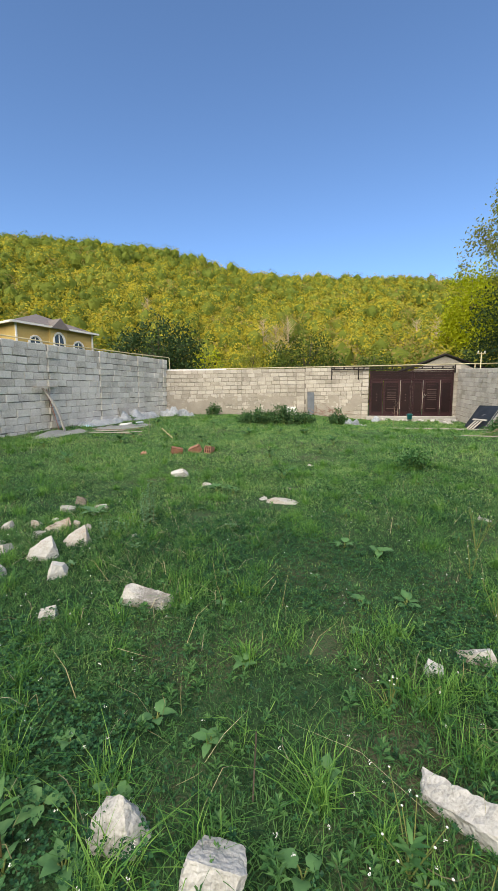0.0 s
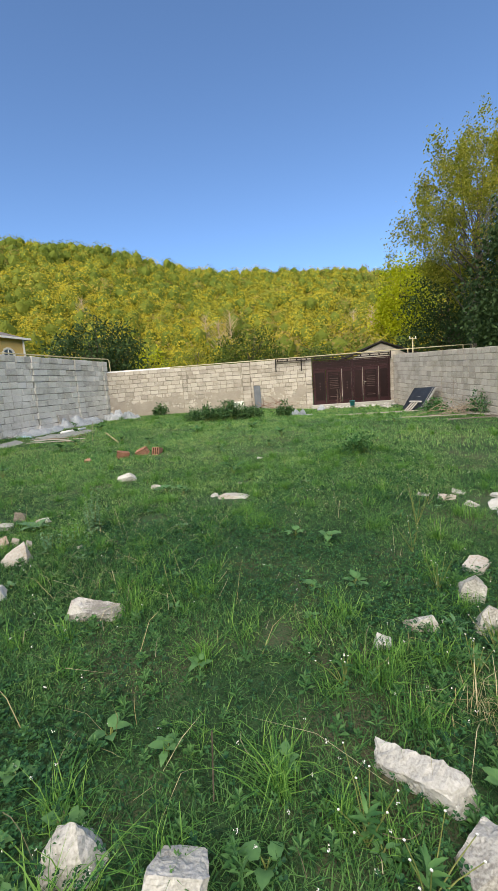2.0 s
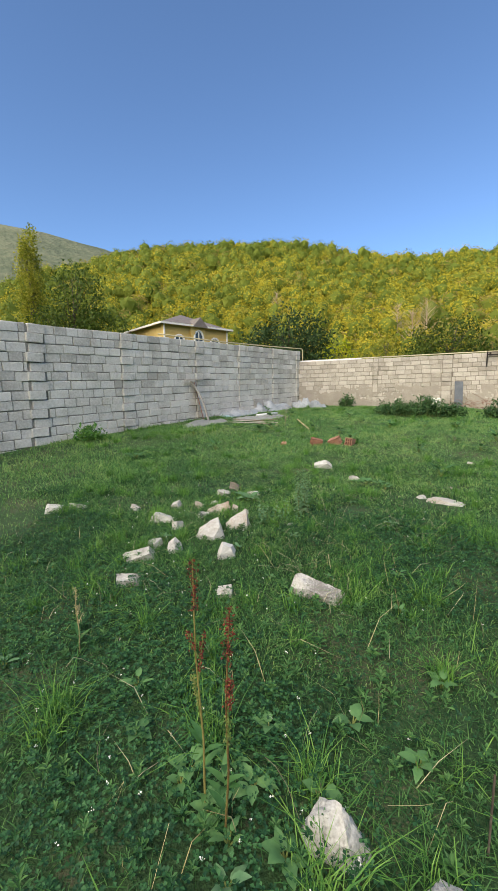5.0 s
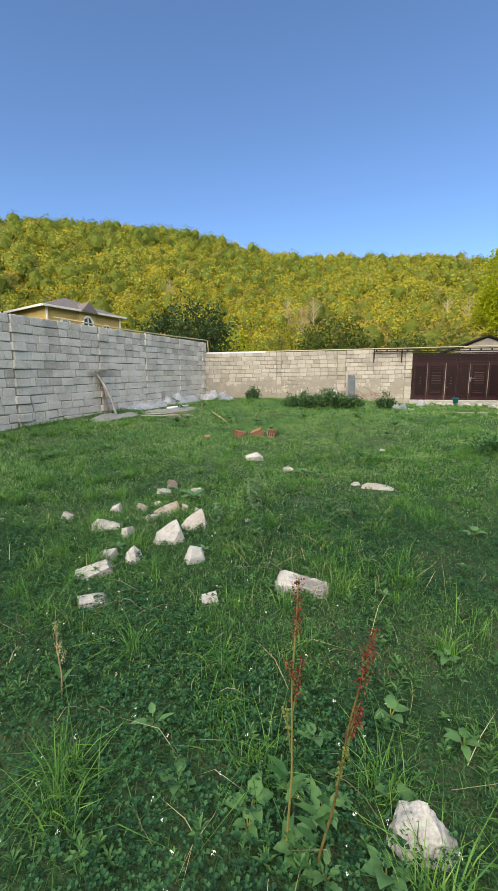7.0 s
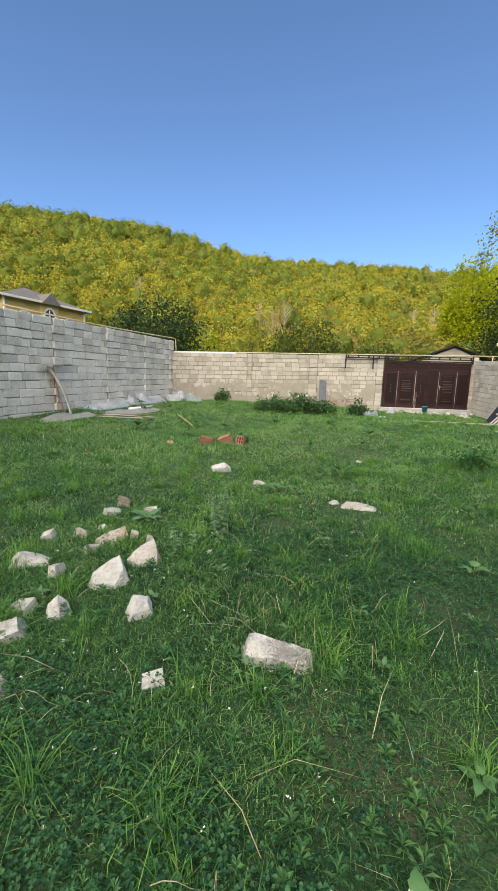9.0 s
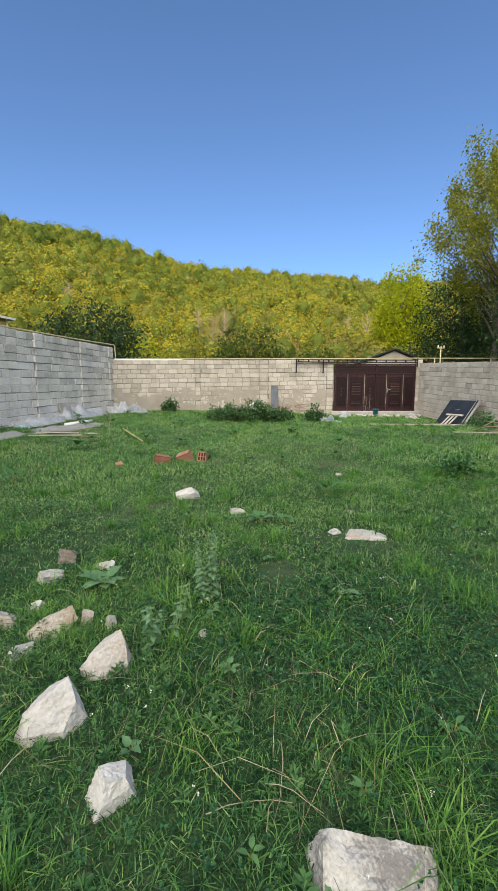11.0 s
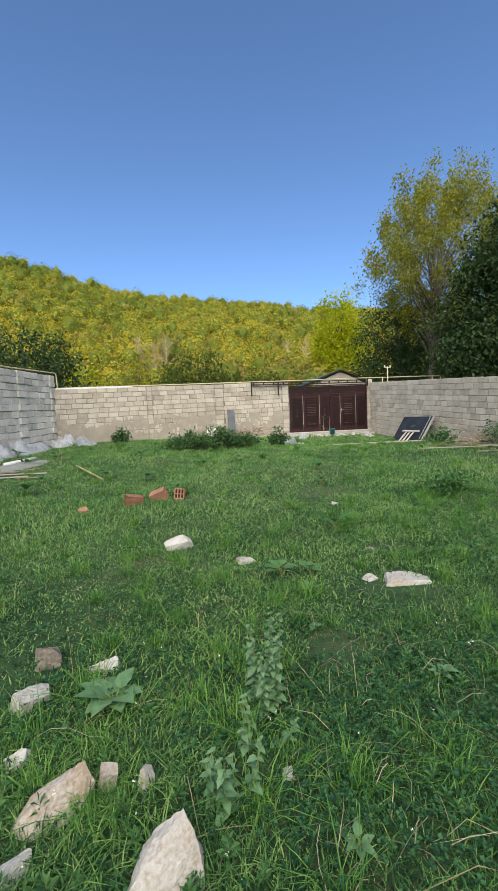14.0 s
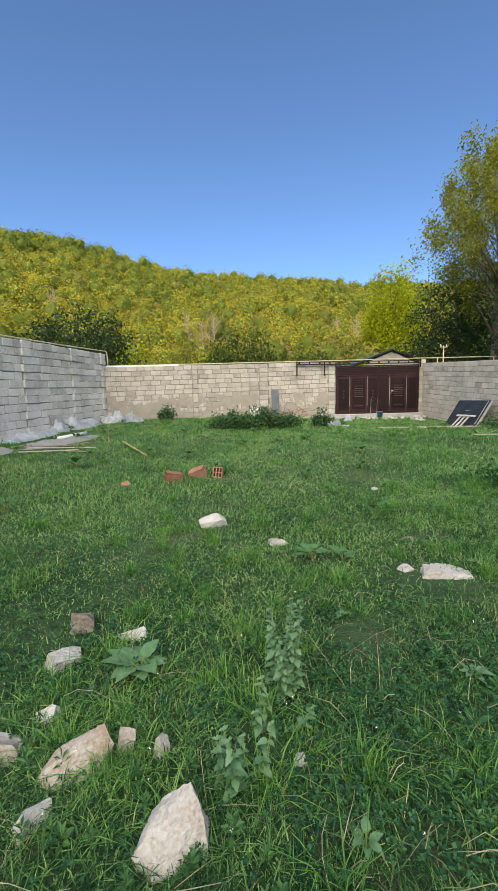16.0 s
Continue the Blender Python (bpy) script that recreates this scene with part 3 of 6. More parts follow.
# ---- rubble ----
def wedge_hull(bm, w, d, h, rnd, apex):
    """A broken wedge: a sunk five-sided foot and a short sharp ridge over it."""
    foot = []
    for k in range(6):
        a = 2 * math.pi * (k + rnd.uniform(-0.22, 0.22)) / 6
        foot.append((0.5 * w * math.cos(a) * rnd.uniform(0.92, 1.05), 0.5 * d * math.sin(a) * rnd.uniform(0.92, 1.05)))
    pts = [(x * 0.96, y * 0.96, -0.3 * h) for x, y in foot] + [(x, y, h * rnd.uniform(0.04, 0.30)) for x, y in foot]
    ax = (apex - 0.5) * w
    lean = 1 if apex > 0.5 else -1
    pts += [(ax, 0.10 * d, h), (ax - 0.22 * w * lean, -0.08 * d, rnd.uniform(0.74, 0.9) * h), (ax - 0.30 * w * lean, 0.30 * d, 0.70 * h), (ax + 0.10 * w * lean, -0.22 * d, 0.62 * h), (-0.34 * w * lean, -0.05 * d, rnd.uniform(0.40, 0.6) * h), (-0.2 * w * lean, 0.34 * d, 0.5 * h)]
    for p in pts:
        bm.verts.new(p)
    r = bmesh.ops.convex_hull(bm, input=bm.verts[:])
    bmesh.ops.delete(bm, geom=list({g for g in r["geom_interior"] + r["geom_unused"] if isinstance(g, bmesh.types.BMVert)}), context="VERTS")


def chipped_block(bm, w, d, h, peak, rnd):
    """A sawn or broken block with some corners struck off."""
    lean = 14 + 34 * peak
    box(bm, (0, 0, 0), (w, d, max(h * 1.5, 0.5 * min(w, d))), rot=(rnd.choice((-1, 1)) * lean * rnd.uniform(0.5, 1.0), rnd.choice((-1, 1)) * lean * rnd.uniform(0.5, 1.0), rnd.uniform(-15, 15)))
    for k in range(6):
        nrm = Vector((rnd.gauss(0, 1), rnd.gauss(0, 1), rnd.gauss(0.3, 0.7))).normalized()
        reach = max(v.co.dot(nrm) for v in bm.verts)
        bmesh.ops.bisect_plane(bm, geom=bm.verts[:] + bm.edges[:] + bm.faces[:], plane_co=nrm * reach * rnd.uniform(0.66, 0.92), plane_no=nrm, clear_outer=True)
        bmesh.ops.holes_fill(bm, edges=[e for e in bm.edges if e.is_boundary])
    bmesh.ops.bisect_plane(bm, geom=bm.verts[:] + bm.edges[:] + bm.faces[:], plane_co=Vector((0, 0, min(v.co.z for v in bm.verts) * 0.55)), plane_no=Vector((0, 0, -1)), clear_outer=True)
    bmesh.ops.holes_fill(bm, edges=[e for e in bm.edges if e.is_boundary])
    xs, ys, zs = ([v.co[i] for v in bm.verts] for i in range(3))
    z0, z1 = min(zs), max(zs)
    for v in bm.verts:
        v.co.x = (v.co.x - (max(xs) + min(xs)) / 2) * w / (max(xs) - min(xs))
        v.co.y = (v.co.y - (max(ys) + min(ys)) / 2) * d / (max(ys) - min(ys))
        v.co.z = -0.3 * h + (v.co.z - z0) / (z1 - z0) * 1.3 * h


def rock_mesh(w, d, h, seed, mat, peak=0.0, pits=False, apex=0.6):
    """An angular lump with chipped edges and roughened faces."""
    rnd = random.Random(seed)
    bm = bmesh.new()
    if peak > 0.5:
        wedge_hull(bm, w, d, h, rnd, apex)
    else:
        chipped_block(bm, w, d, h, peak, rnd)
    bmesh.ops.dissolve_limit(bm, angle_limit=radians(9), verts=bm.verts[:], edges=bm.edges[:])
    bmesh.ops.triangulate(bm, faces=bm.faces[:])
    longest = max(w, h, d)
    for _ in range(4):
        cut = [e for e in bm.edges if e.calc_length() > longest * 0.075]
        if not cut or longest < 0.15 and len(bm.faces) > 120:
            break
        bmesh.ops.subdivide_edges(bm, edges=cut, cuts=1)
        bmesh.ops.triangulate(bm, faces=bm.faces[:])
    s = max(w, h)
    bm.normal_update()
    o = Vector((seed * 1.7, seed * 0.3, 0))
    for v in bm.verts:
        q = v.co / s
        f = 0.020 * noise.noise(q * 4 + o) + 0.016 * noise.noise(q * 11 + o) + 0.012 * noise.noise(q * 26 + o)
        if pits:
            f -= 0.012 * max(0.0, noise.noise(q * 19 + o) - 0.12) * 3
        v.co += v.normal * f * s
    return bm_mesh("rock", bm, mat)


ROCK = [100]


def rock(x, y, w, h, d=0.0, turn=0.0, mat=M_rock, peak=0.2, tilt=0.0, label="pale broken limestone lump half sunk in the grass", group="limestone rubble", pits=False, sink=0.02, apex=0.6):
    ROCK[0] += 1
    w, h, d = w * 0.98, h * (0.84 if peak > 0.5 else 0.95), (d or w * 0.8) * 0.95
    me = rock_mesh(w, d, h, ROCK[0], mat, peak, pits, apex)
    ob = new("rock", me)
    ob.matrix_world = pose(x, y, float(ground_z(x, y)) - sink, 0, tilt, turn)
    return tagged(ob, label, "rock", group)


# beside the first standing place
rock(-1.69, -18.32, 0.29, 0.20, 0.21, -8, peak=0.95, pits=True, apex=0.55, label="pale pitted wedge of limestone in the grass")
rock(-1.34, -18.50, 0.27, 0.18, 0.22, -15, peak=0.3, pits=True, label="pale limestone lump riddled with small holes")
rock(-0.34, -18.41, 0.43, 0.17, 0.18, -64, peak=0.1, pits=True, label="long pale limestone block leaning in the grass")
rock(-0.28, -18.74, 0.28, 0.17, 0.26, 10, peak=0.2, label="square pale limestone block with a broken face")
rock(1.20, -17.02, 0.24, 0.13, 0.2, 30, mat=M_rock_warm)
rock(0.88, -17.32, 0.26, 0.2, 0.22, 50)
rock(0.76, -17.70, 0.33, 0.2, 0.25, -30, peak=0.35, label="large pale limestone lump among tall grass")
rock(0.31, -17.54, 0.24, 0.11, 0.15, -12, mat=M_rock_warm)
rock(-0.03, -17.62, 0.13, 0.1, 0.12)
rock(-1.98, -18.58, 0.10, 0.09, 0.09, mat=M_rock_warm)
rock(2.20, -15.45, 0.24, 0.1, 0.14, mat=M_rock_warm)
for x, y, w, h in ((2.55, -15.9, 0.32, 0.12), (2.40, -16.2, 0.24, 0.10), (2.75, -16.15, 0.28, 0.14), (2.30, -15.75, 0.16, 0.08), (2.05, -15.2, 0.18, 0.06), (2.5, -15.3, 0.22, 0.07), (2.8, -15.6, 0.16, 0.08)):
    rock(x, y, w, h, turn=w * 700, mat=M_rock, label="broken pale limestone fragment on bare ground")
# the heap passed on the way
rock(-5.18, -15.52, 0.24, 0.13, 0.16, 20)
rock(-4.95, -15.36, 0.26, 0.10, 0.16, -10)
rock(-4.18, -15.28, 0.16, 0.10)
rock(-3.68, -15.56, 0.34, 0.13, 0.2, 15)
rock(-3.41, -15.74, 0.18, 0.12, 0.14, 60, mat=M_rock_warm)
rock(-3.70, -15.10, 0.15, 0.13)
rock(-3.45, -14.98, 0.17, 0.10, mat=M_rock_warm)
rock(-3.14, -15.16, 0.32, 0.20, 0.19, 8, mat=M_rock_warm, peak=0.75, apex=0.93, label="wedge of warm white limestone with a broken face")
rock(-2.98, -15.90, 0.33, 0.27, 0.24, 4, mat=M_rock_warm, peak=0.85, apex=0.74, label="tall pointed limestone lump with a warm broken face")
rock(-2.76, -15.58, 0.30, 0.26, 0.24, 4, mat=M_rock_warm, peak=0.9, apex=0.74, label="tall limestone lump with an ochre stained face")
rock(-2.70, -16.30, 0.20, 0.16, 0.15, 30, peak=0.5, label="bluish white limestone shard standing up")
rock(-3.22, -16.25, 0.20, 0.17, 0.17, 70, peak=0.6)
rock(-3.47, -16.20, 0.20, 0.11, 0.16, -5)
rock(-3.48, -16.46, 0.34, 0.13, 0.24, 8, peak=0.3)
rock(-3.36, -16.88, 0.22, 0.10, 0.14, 14)
rock(-2.53, -16.88, 0.14, 0.10, 0.12)
rock(-1.86, -16.76, 0.46, 0.16, 0.2, -24, peak=0.1, pits=True, label="long pale limestone block lying in the grass")
rock(-2.93, -15.14, 0.10, 0.14, 0.09, 10, mat=M_rock_warm)
rock(-2.78, -15.21, 0.09, 0.12, 0.08, 40, mat=M_rock_warm)
rock(-3.25, -15.36, 0.14, 0.11, 0.1, 30)
rock(-3.44, -15.03, 0.13, 0.12, 0.1, mat=M_rock_warm)
rock(-2.21, -15.44, 0.07, 0.06, 0.06)
rock(-3.22, -14.12, 0.18, 0.15, 0.15, mat=M_rock_grey, label="round brown grey field stone in the grass", group="")
rock(-3.28, -14.46, 0.21, 0.11, 0.15, 20)
rock(-2.88, -14.30, 0.20, 0.09, 0.13)
rock(-3.29, -14.83, 0.13, 0.07, 0.1)
# further off
rock(-1.97, -12.50, 0.36, 0.16, 0.22, -12, peak=0.25, label="pale limestone lump in the open grass")
rock(-0.34, -14.28, 0.52, 0.085, 0.32, -10, mat=M_rock_warm, peak=0.1, label="flat slab of pale limestone on bare soil")
rock(-1.46, -13.22, 0.2, 0.09, 0.14)
rock(-0.62, -14.10, 0.16, 0.06, 0.12)
rock(0.64, -11.85, 0.15, 0.07, 0.1)
rock(-0.15, -13.55, 0.16, 0.05, 0.1, mat=M_rock_grey)
rock(-2.95, -10.62, 0.18, 0.12, 0.14, mat=M_brick, label="broken lump of red clay brick", group="")


# ---- hollow clay bricks ----
def clay_brick(x, y, turn, rx, ry):
    e = empty("hollow_brick", pose(x, y, float(ground_z(x, y)) + 0.06, rx, ry, turn), "red hollow clay brick lying in the grass", "brick", "hollow clay bricks")
    bm = bmesh.new()
    w, d, h = 0.26, 0.16, 0.17
    t = 0.014
    for z in np.linspace(-h / 2 + t / 2, h / 2 - t / 2, 3):
        box(bm, (0, 0, z), (w, d, t))
    for yv in np.linspace(-d / 2 + t / 2, d / 2 - t / 2, 4):
        box(bm, (0, yv, 0), (w - 0.002, t, h - 0.002))
    part("shell", bm, M_brick, e)
    # solid core in a dark colour, standing for the shade inside the cells
    part("hollow", box(bmesh.new(), (0, 0, 0), (w - 0.05, d - 0.02, h - 0.02)), M_hole_shade, e)


clay_brick(-2.22, -10.55, 12, 8, 12)
clay_brick(-1.80, -10.42, -28, 20, -22)
clay_brick(-1.46, -10.48, 70, 6, 10)


# ---- things along the left wall ----
def gz(x, y):
    return float(ground_z(x, y))


def plank(name, a, b, wid, thick, mat, label, category="plank", group="", bend=0.0, up=(0, 0, 1)):
    """A board from a to b, slightly bowed."""
    a, b = Vector(a), Vector(b)
    d = (b - a).normalized()
    side = d.cross(Vector(up))
    side = side.normalized() if side.length > 1e-3 else Vector((1, 0, 0))
    nrm = side.cross(d)
    bm = bmesh.new()
    rings = []
    for i in range(7):
        f = i / 6
        p = a.lerp(b, f) + nrm * bend * math.sin(math.pi * f)
        j = random.uniform(0.94, 1.04)
        rings.append([bm.verts.new(p + side * sx * wid / 2 * j + nrm * sz * thick / 2) for sx, sz in ((-1, -1), (1, -1), (1, 1), (-1, 1))])
    for u, w in zip(rings, rings[1:]):
        for k in range(4):
            bm.faces.new((u[k], u[(k + 1) % 4], w[(k + 1) % 4], w[k]))
    bm.faces.new(rings[0][::-1])
    bm.faces.new(rings[-1])
    bmesh.ops.recalc_face_normals(bm, faces=bm.faces)
    return tagged(new(name, bm_mesh(name, bm, mat)), label, category, group)


plank("plank", (-6.12, -6.80, gz(-6.1, -6.8)), (-6.66, -6.95, 1.08), 0.12, 0.035, M_wood_pale, "grey weathered plank bowed and leaning on the wall", bend=0.10, up=(1, 0, 0))
plank("plank", (-6.36, -6.62, gz(-6.4, -6.6)), (-6.64, -6.72, 1.05), 0.2, 0.03, M_redwood, "reddish weathered board leaning against the wall pillar", up=(1, 0.4, 0))
plank("plank", (-6.72, -7.35, 1.10), (-6.42, -6.55, 1.16), 0.10, 0.04, M_wood_pale, "short grey board resting across two leaning planks")


def leaning_slab(x, y, turn, w, h, t, lean, mat, name, label, category):
    bm = bmesh.new()
    box(bm, (0, 0, h / 2), (w, t, h), 0.006, jitter=0.004)
    ob = new(name, bm_mesh(name, bm, mat))
    ob.matrix_world = pose(x, y, gz(x, y) - 0.02, lean, 0, turn)
    return tagged(ob, label, category)


leaning_slab(-4.98, -3.25, 67, 0.62, 0.55, 0.05, -14, M_concrete, "concrete_slab", "square grey concrete slab leaning on the wall", "slab")
leaning_slab(3.52, -0.22, 3, 0.34, 1.22, 0.04, -6, M_slate, "slate_slab", "tall narrow dark grey slate slab leaning on the wall", "slab")
leaning_slab(2.48, -0.45, 3, 0.50, 0.46, 0.03, -12, M_white, "white_panel", "small white panel leaning by the wall behind brambles", "panel")


def crumpled(name, cx, cy, w, d, h, turn, mat, label, category, seed):
    """A heap of crumpled sheeting: a lumpy mound with sharp creases."""
    bm = bmesh.new()
    n, m = 46, 22
    o = Vector((seed * 3.1, seed, 0))
    g = []
    for i in range(n + 1):
        for j in range(m + 1):
            u, v = i / n * 2 - 1, j / m * 2 - 1
            r = max(0.0, 1 - u * u * (0.9 + 0.4 * noise.noise((u * 3, seed, 0))) - v * v)
            x, y = u * w / 2, v * d / 2
            f = 1.5 * abs(noise.noise(Vector((x * 1.9, y * 1.9, 0)) + o)) + 0.5 * abs(noise.noise(Vector((x * 5, y * 5, 1)) + o)) + 0.10 * abs(noise.noise(Vector((x * 15, y * 15, 2)) + o))
            p = pose(cx, cy, 0, 0, 0, turn) @ Vector((x, y, 0))
            g.append(bm.verts.new((p.x, p.y, gz(p.x, p.y) - 0.03 + h * math.sqrt(r) * (0.35 + 0.9 * f))))
    for i in range(n):
        for j in range(m):
            a = i * (m + 1) + j
            bm.faces.new((g[a], g[a + m + 1], g[a + m + 2], g[a + 1]))
    return tagged(new(name, bm_mesh(name, bm, mat, True)), label, category)


crumpled("plastic_sheeting", -5.55, -4.7, 2.4, 0.9, 0.24, 66, M_plastic, "crumpled white plastic sheeting along the foot of the wall", "sheeting", 1)
crumpled("plastic_sheeting", -4.62, -2.55, 2.8, 1.0, 0.40, 66, M_plastic, "crumpled white plastic sheeting heaped at the wall corner", "sheeting", 2)
crumpled("plastic_bag", -3.45, -0.75, 1.0, 0.8, 0.55, 20, M_plastic, "stuffed white plastic sack by the wall corner", "bag", 3)
crumpled("plastic_bag", -2.75, -0.85, 0.9, 0.65, 0.4, -10, M_plastic, "slumped white plastic sack by the wall corner", "bag", 4)
crumpled("blue_film", -5.75, -5.75, 0.5, 0.3, 0.12, 30, M_bluefilm, "scrap of pale blue plastic film", "film", 5)
crumpled("grey_tarp", -4.6, -5.6, 3.0, 1.3, 0.09, 55, M_tarp, "flat dusty grey tarpaulin on the ground", "tarpaulin", 6)
crumpled("grey_tarp", -6.0, -7.6, 2.2, 1.0, 0.10, 66, M_tarp, "flat dusty grey tarpaulin at the foot of the wall", "tarpaulin", 7)


def ground_pipe(a, b, r, mat, name, label, category):
    e = empty(name, pose(a[0], a[1], gz(*a) + r), label, category)
    d = Vector((b[0] - a[0], b[1] - a[1], gz(*b) - gz(*a)))
    bm = bmesh.new()
    tube(bm, [(0, 0, 0), d * 0.5, d], r, sides=12)
    part("barrel", bm, mat, e, smooth=True)
    bm = bmesh.new()
    tube(bm, [d * 0.47, d * 0.53], r * 1.22, sides=12)
    part("collar", bm, M_iron, e, smooth=True)
    return e


ground_pipe((-4.72, -5.35), (-4.10, -4.45), 0.05, M_pipe_white, "drain_pipe", "white plastic drain pipe with a dark collar", "pipe")
for k, (x, y, a, ln) in enumerate(((-4.9, -6.6, 10, 1.3), (-4.4, -6.9, -8, 1.5), (-4.1, -6.4, 35, 0.8), (-4.6, -7.3, 4, 1.2), (-3.9, -7.5, -20, 0.7), (-5.3, -6.2, 60, 0.9))):
    c, s = math.cos(radians(a)) * ln / 2, math.sin(radians(a)) * ln / 2
    plank("lath", (x - c, y - s, gz(x - c, y - s) + 0.03), (x + c, y + s, gz(x + c, y + s) + 0.03), 0.035, 0.02, M_wood_pale if k % 2 else M_wood, "thin grey wooden lath lying on the ground", "lath", "laths on the ground")
plank("lath", (-3.05, -6.9, gz(-3, -6.9) + 0.12), (-2.55, -8.3, gz(-2.5, -8.3) + 0.03), 0.035, 0.02, M_straw, "thin dry cane lying in the grass", "lath")

# ---- things along the right wall and the gate ----
def build_board():
    e = empty("dark_board", pose(8.72, -4.72, gz(8.7, -4.7) + 0.0, 0, 0, -98.0), "large dark grey panel leaning low against the wall", "board")
    w, ln, lean = 1.62, 1.06, 57
    bm = bmesh.new()
    box(bm, (w / 2, ln / 2, 0), (w, ln, 0.03), 0.005)
    bm.transform(pose(0, 0, 0.02, lean, 0, 0))
    part("panel", bm, M_board, e)
    bm = bmesh.new()
    box(bm, (w + 0.03, ln / 2, 0.0), (0.05, ln, 0.06), 0.004)
    box(bm, (w - 0.11, ln / 2, 0.022), (0.025, ln * 0.96, 0.012), 0.003)
    bm.transform(pose(0, 0, 0.02, lean, 0, 0))
    part("edge_strip", bm, M_concrete, e, "pale aluminium edge strip")
    bm = bmesh.new()
    for x, y in ((0.75, 0.62), (0.86, 0.64)):
        box(bm, (x, y, 0.02), (0.16, 0.012, 0.006))
    bm.transform(pose(0, 0, 0.02, lean, 0, 0))
    part("scratch", bm, M_concrete, e)
    r = empty("wooden_rack", pose(8.40, -5.25, gz(8.4, -5.2), 0, 0, -98), "small whitish wooden rack propped against the dark panel", "rack")
    for k in range(3):
        bm = bmesh.new()
        box(bm, (0.16 + k * 0.2, 0.24, 0.0), (0.075, 0.52, 0.03), 0.004)
        bm.transform(pose(0, 0, 0.02, 44, 0, 0))
        part("slat", bm, M_wood_pale, r)
    bm = bmesh.new()
    box(bm, (0.42, 0.49, 0.03), (0.95, 0.07, 0.03), 0.004)
    bm.transform(pose(0, 0, 0.02, 44, 0, 0))
    part("crossbar", bm, M_wood_pale, r)


build_board()
for x0, y0, x1, y1, w, m in ((5.6, -4.9, 8.3, -7.0, 0.06, M_wood_pale), (6.6, -5.3, 9.0, -7.3, 0.05, M_wood), (7.9, -6.6, 9.0, -8.8, 0.08, M_wood), (7.7, -7.3, 8.8, -9.2, 0.07, M_wood), (8.1, -7.2, 8.5, -9.6, 0.09, M_wood_pale),
                             (7.2, -8.2, 8.6, -8.9, 0.06, M_wood), (7.4, -7.0, 8.9, -8.0, 0.05, M_wood), (6.2, -8.4, 7.9, -9.3, 0.05, M_wood_pale), (7.0, -9.6, 8.2, -10.2, 0.06, M_wood), (8.3, -7.9, 8.6, -10.2, 0.07, M_wood)):
    plank("pole", (x0, y0, gz(x0, y0) + 0.04), (x1, y1, gz(x1, y1) + random.uniform(0.05, 0.14)), w * 0.7, w * 0.5, M_wood_grey if m is M_wood else m, "weathered wooden pole lying in a heap by the wall", "pole", "poles by the wall")
for x, y, w, h in ((6.1, -5.9, 0.5, 0.06), (7.9, -6.1, 0.6, 0.10), (7.5, -6.5, 0.45, 0.08), (7.0, -5.7, 0.3, 0.08)):
    rock(x, y, w, h, turn=x * 60, mat=M_concrete, peak=0.1, label="flat broken piece of grey concrete", group="concrete rubble")
for k in range(26):
    f = k / 25
    x = 6.3 + 3.9 * f + random.uniform(-0.1, 0.1)
    y = -0.95 - 1.0 * f + random.uniform(-0.25, 0.15)
    rock(x, y, random.uniform(0.13, 0.32), random.uniform(0.08, 0.18), turn=random.uniform(0, 360), mat=random.choice((M_rock, M_rock, M_concrete, M_rock_warm)), label="chunk of pale rubble under the gate", group="gate rubble")
for k in range(10):
    x, y = 9.35 + random.uniform(-0.5, 0.5), -2.6 + random.uniform(-0.5, 0.7)
    rock(x, y, random.uniform(0.15, 0.3), random.uniform(0.1, 0.2), turn=random.uniform(0, 360), mat=random.choice((M_rock, M_concrete, M_rock_warm)), label="chunk of pale rubble in the corner", group="gate rubble")
crumpled("plastic_bag", 4.35, -3.9, 0.75, 0.5, 0.33, 20, M_plastic, "torn white plastic sack in the grass", "bag", 9)
crumpled("plastic_bag", 4.75, -4.15, 0.4, 0.3, 0.14, 50, M_plastic, "torn white plastic sack in the grass", "bag", 10)
crumpled("plastic_scrap", -1.25, -4.2, 0.22, 0.14, 0.09, 20, M_plastic, "scrap of white plastic in the grass", "litter", 11)
crumpled("plastic_bag", 6.2, -1.9, 0.45, 0.35, 0.26, 20, M_plastic, "small white plastic bag by the gate", "bag", 12)


def bucket(x, y):
    e = empty("bucket", pose(x, y, gz(x, y) + 0.1), "small teal plastic bucket standing by the gate", "bucket")
    bm = bmesh.new()
    rings = []
    for r, z in ((0.105, 0.0), (0.135, 0.24), (0.142, 0.24), (0.142, 0.26), (0.128, 0.26), (0.10, 0.02)):
        rings.append([bm.verts.new((r * math.cos(t), r * math.sin(t), z)) for t in (2 * math.pi * k / 20 for k in range(20))])
    for u, w in zip(rings, rings[1:]):
        for k in range(20):
            bm.faces.new((u[k], u[(k + 1) % 20], w[(k + 1) % 20], w[k]))
    bm.faces.new(rings[0][::-1])
    bm.faces.new(rings[-1])
    part("pail", bm, M_teal, e, smooth=True)
    bm = bmesh.new()
    tube(bm, [(0.142 * math.cos(t), -0.03 - 0.11 * math.sin(t), 0.25 - 0.05 * math.sin(t)) for t in np.linspace(0, math.pi, 9)], 0.005, sides=6)
    part("handle", bm, M_iron, e)


bucket(8.05, -1.55)


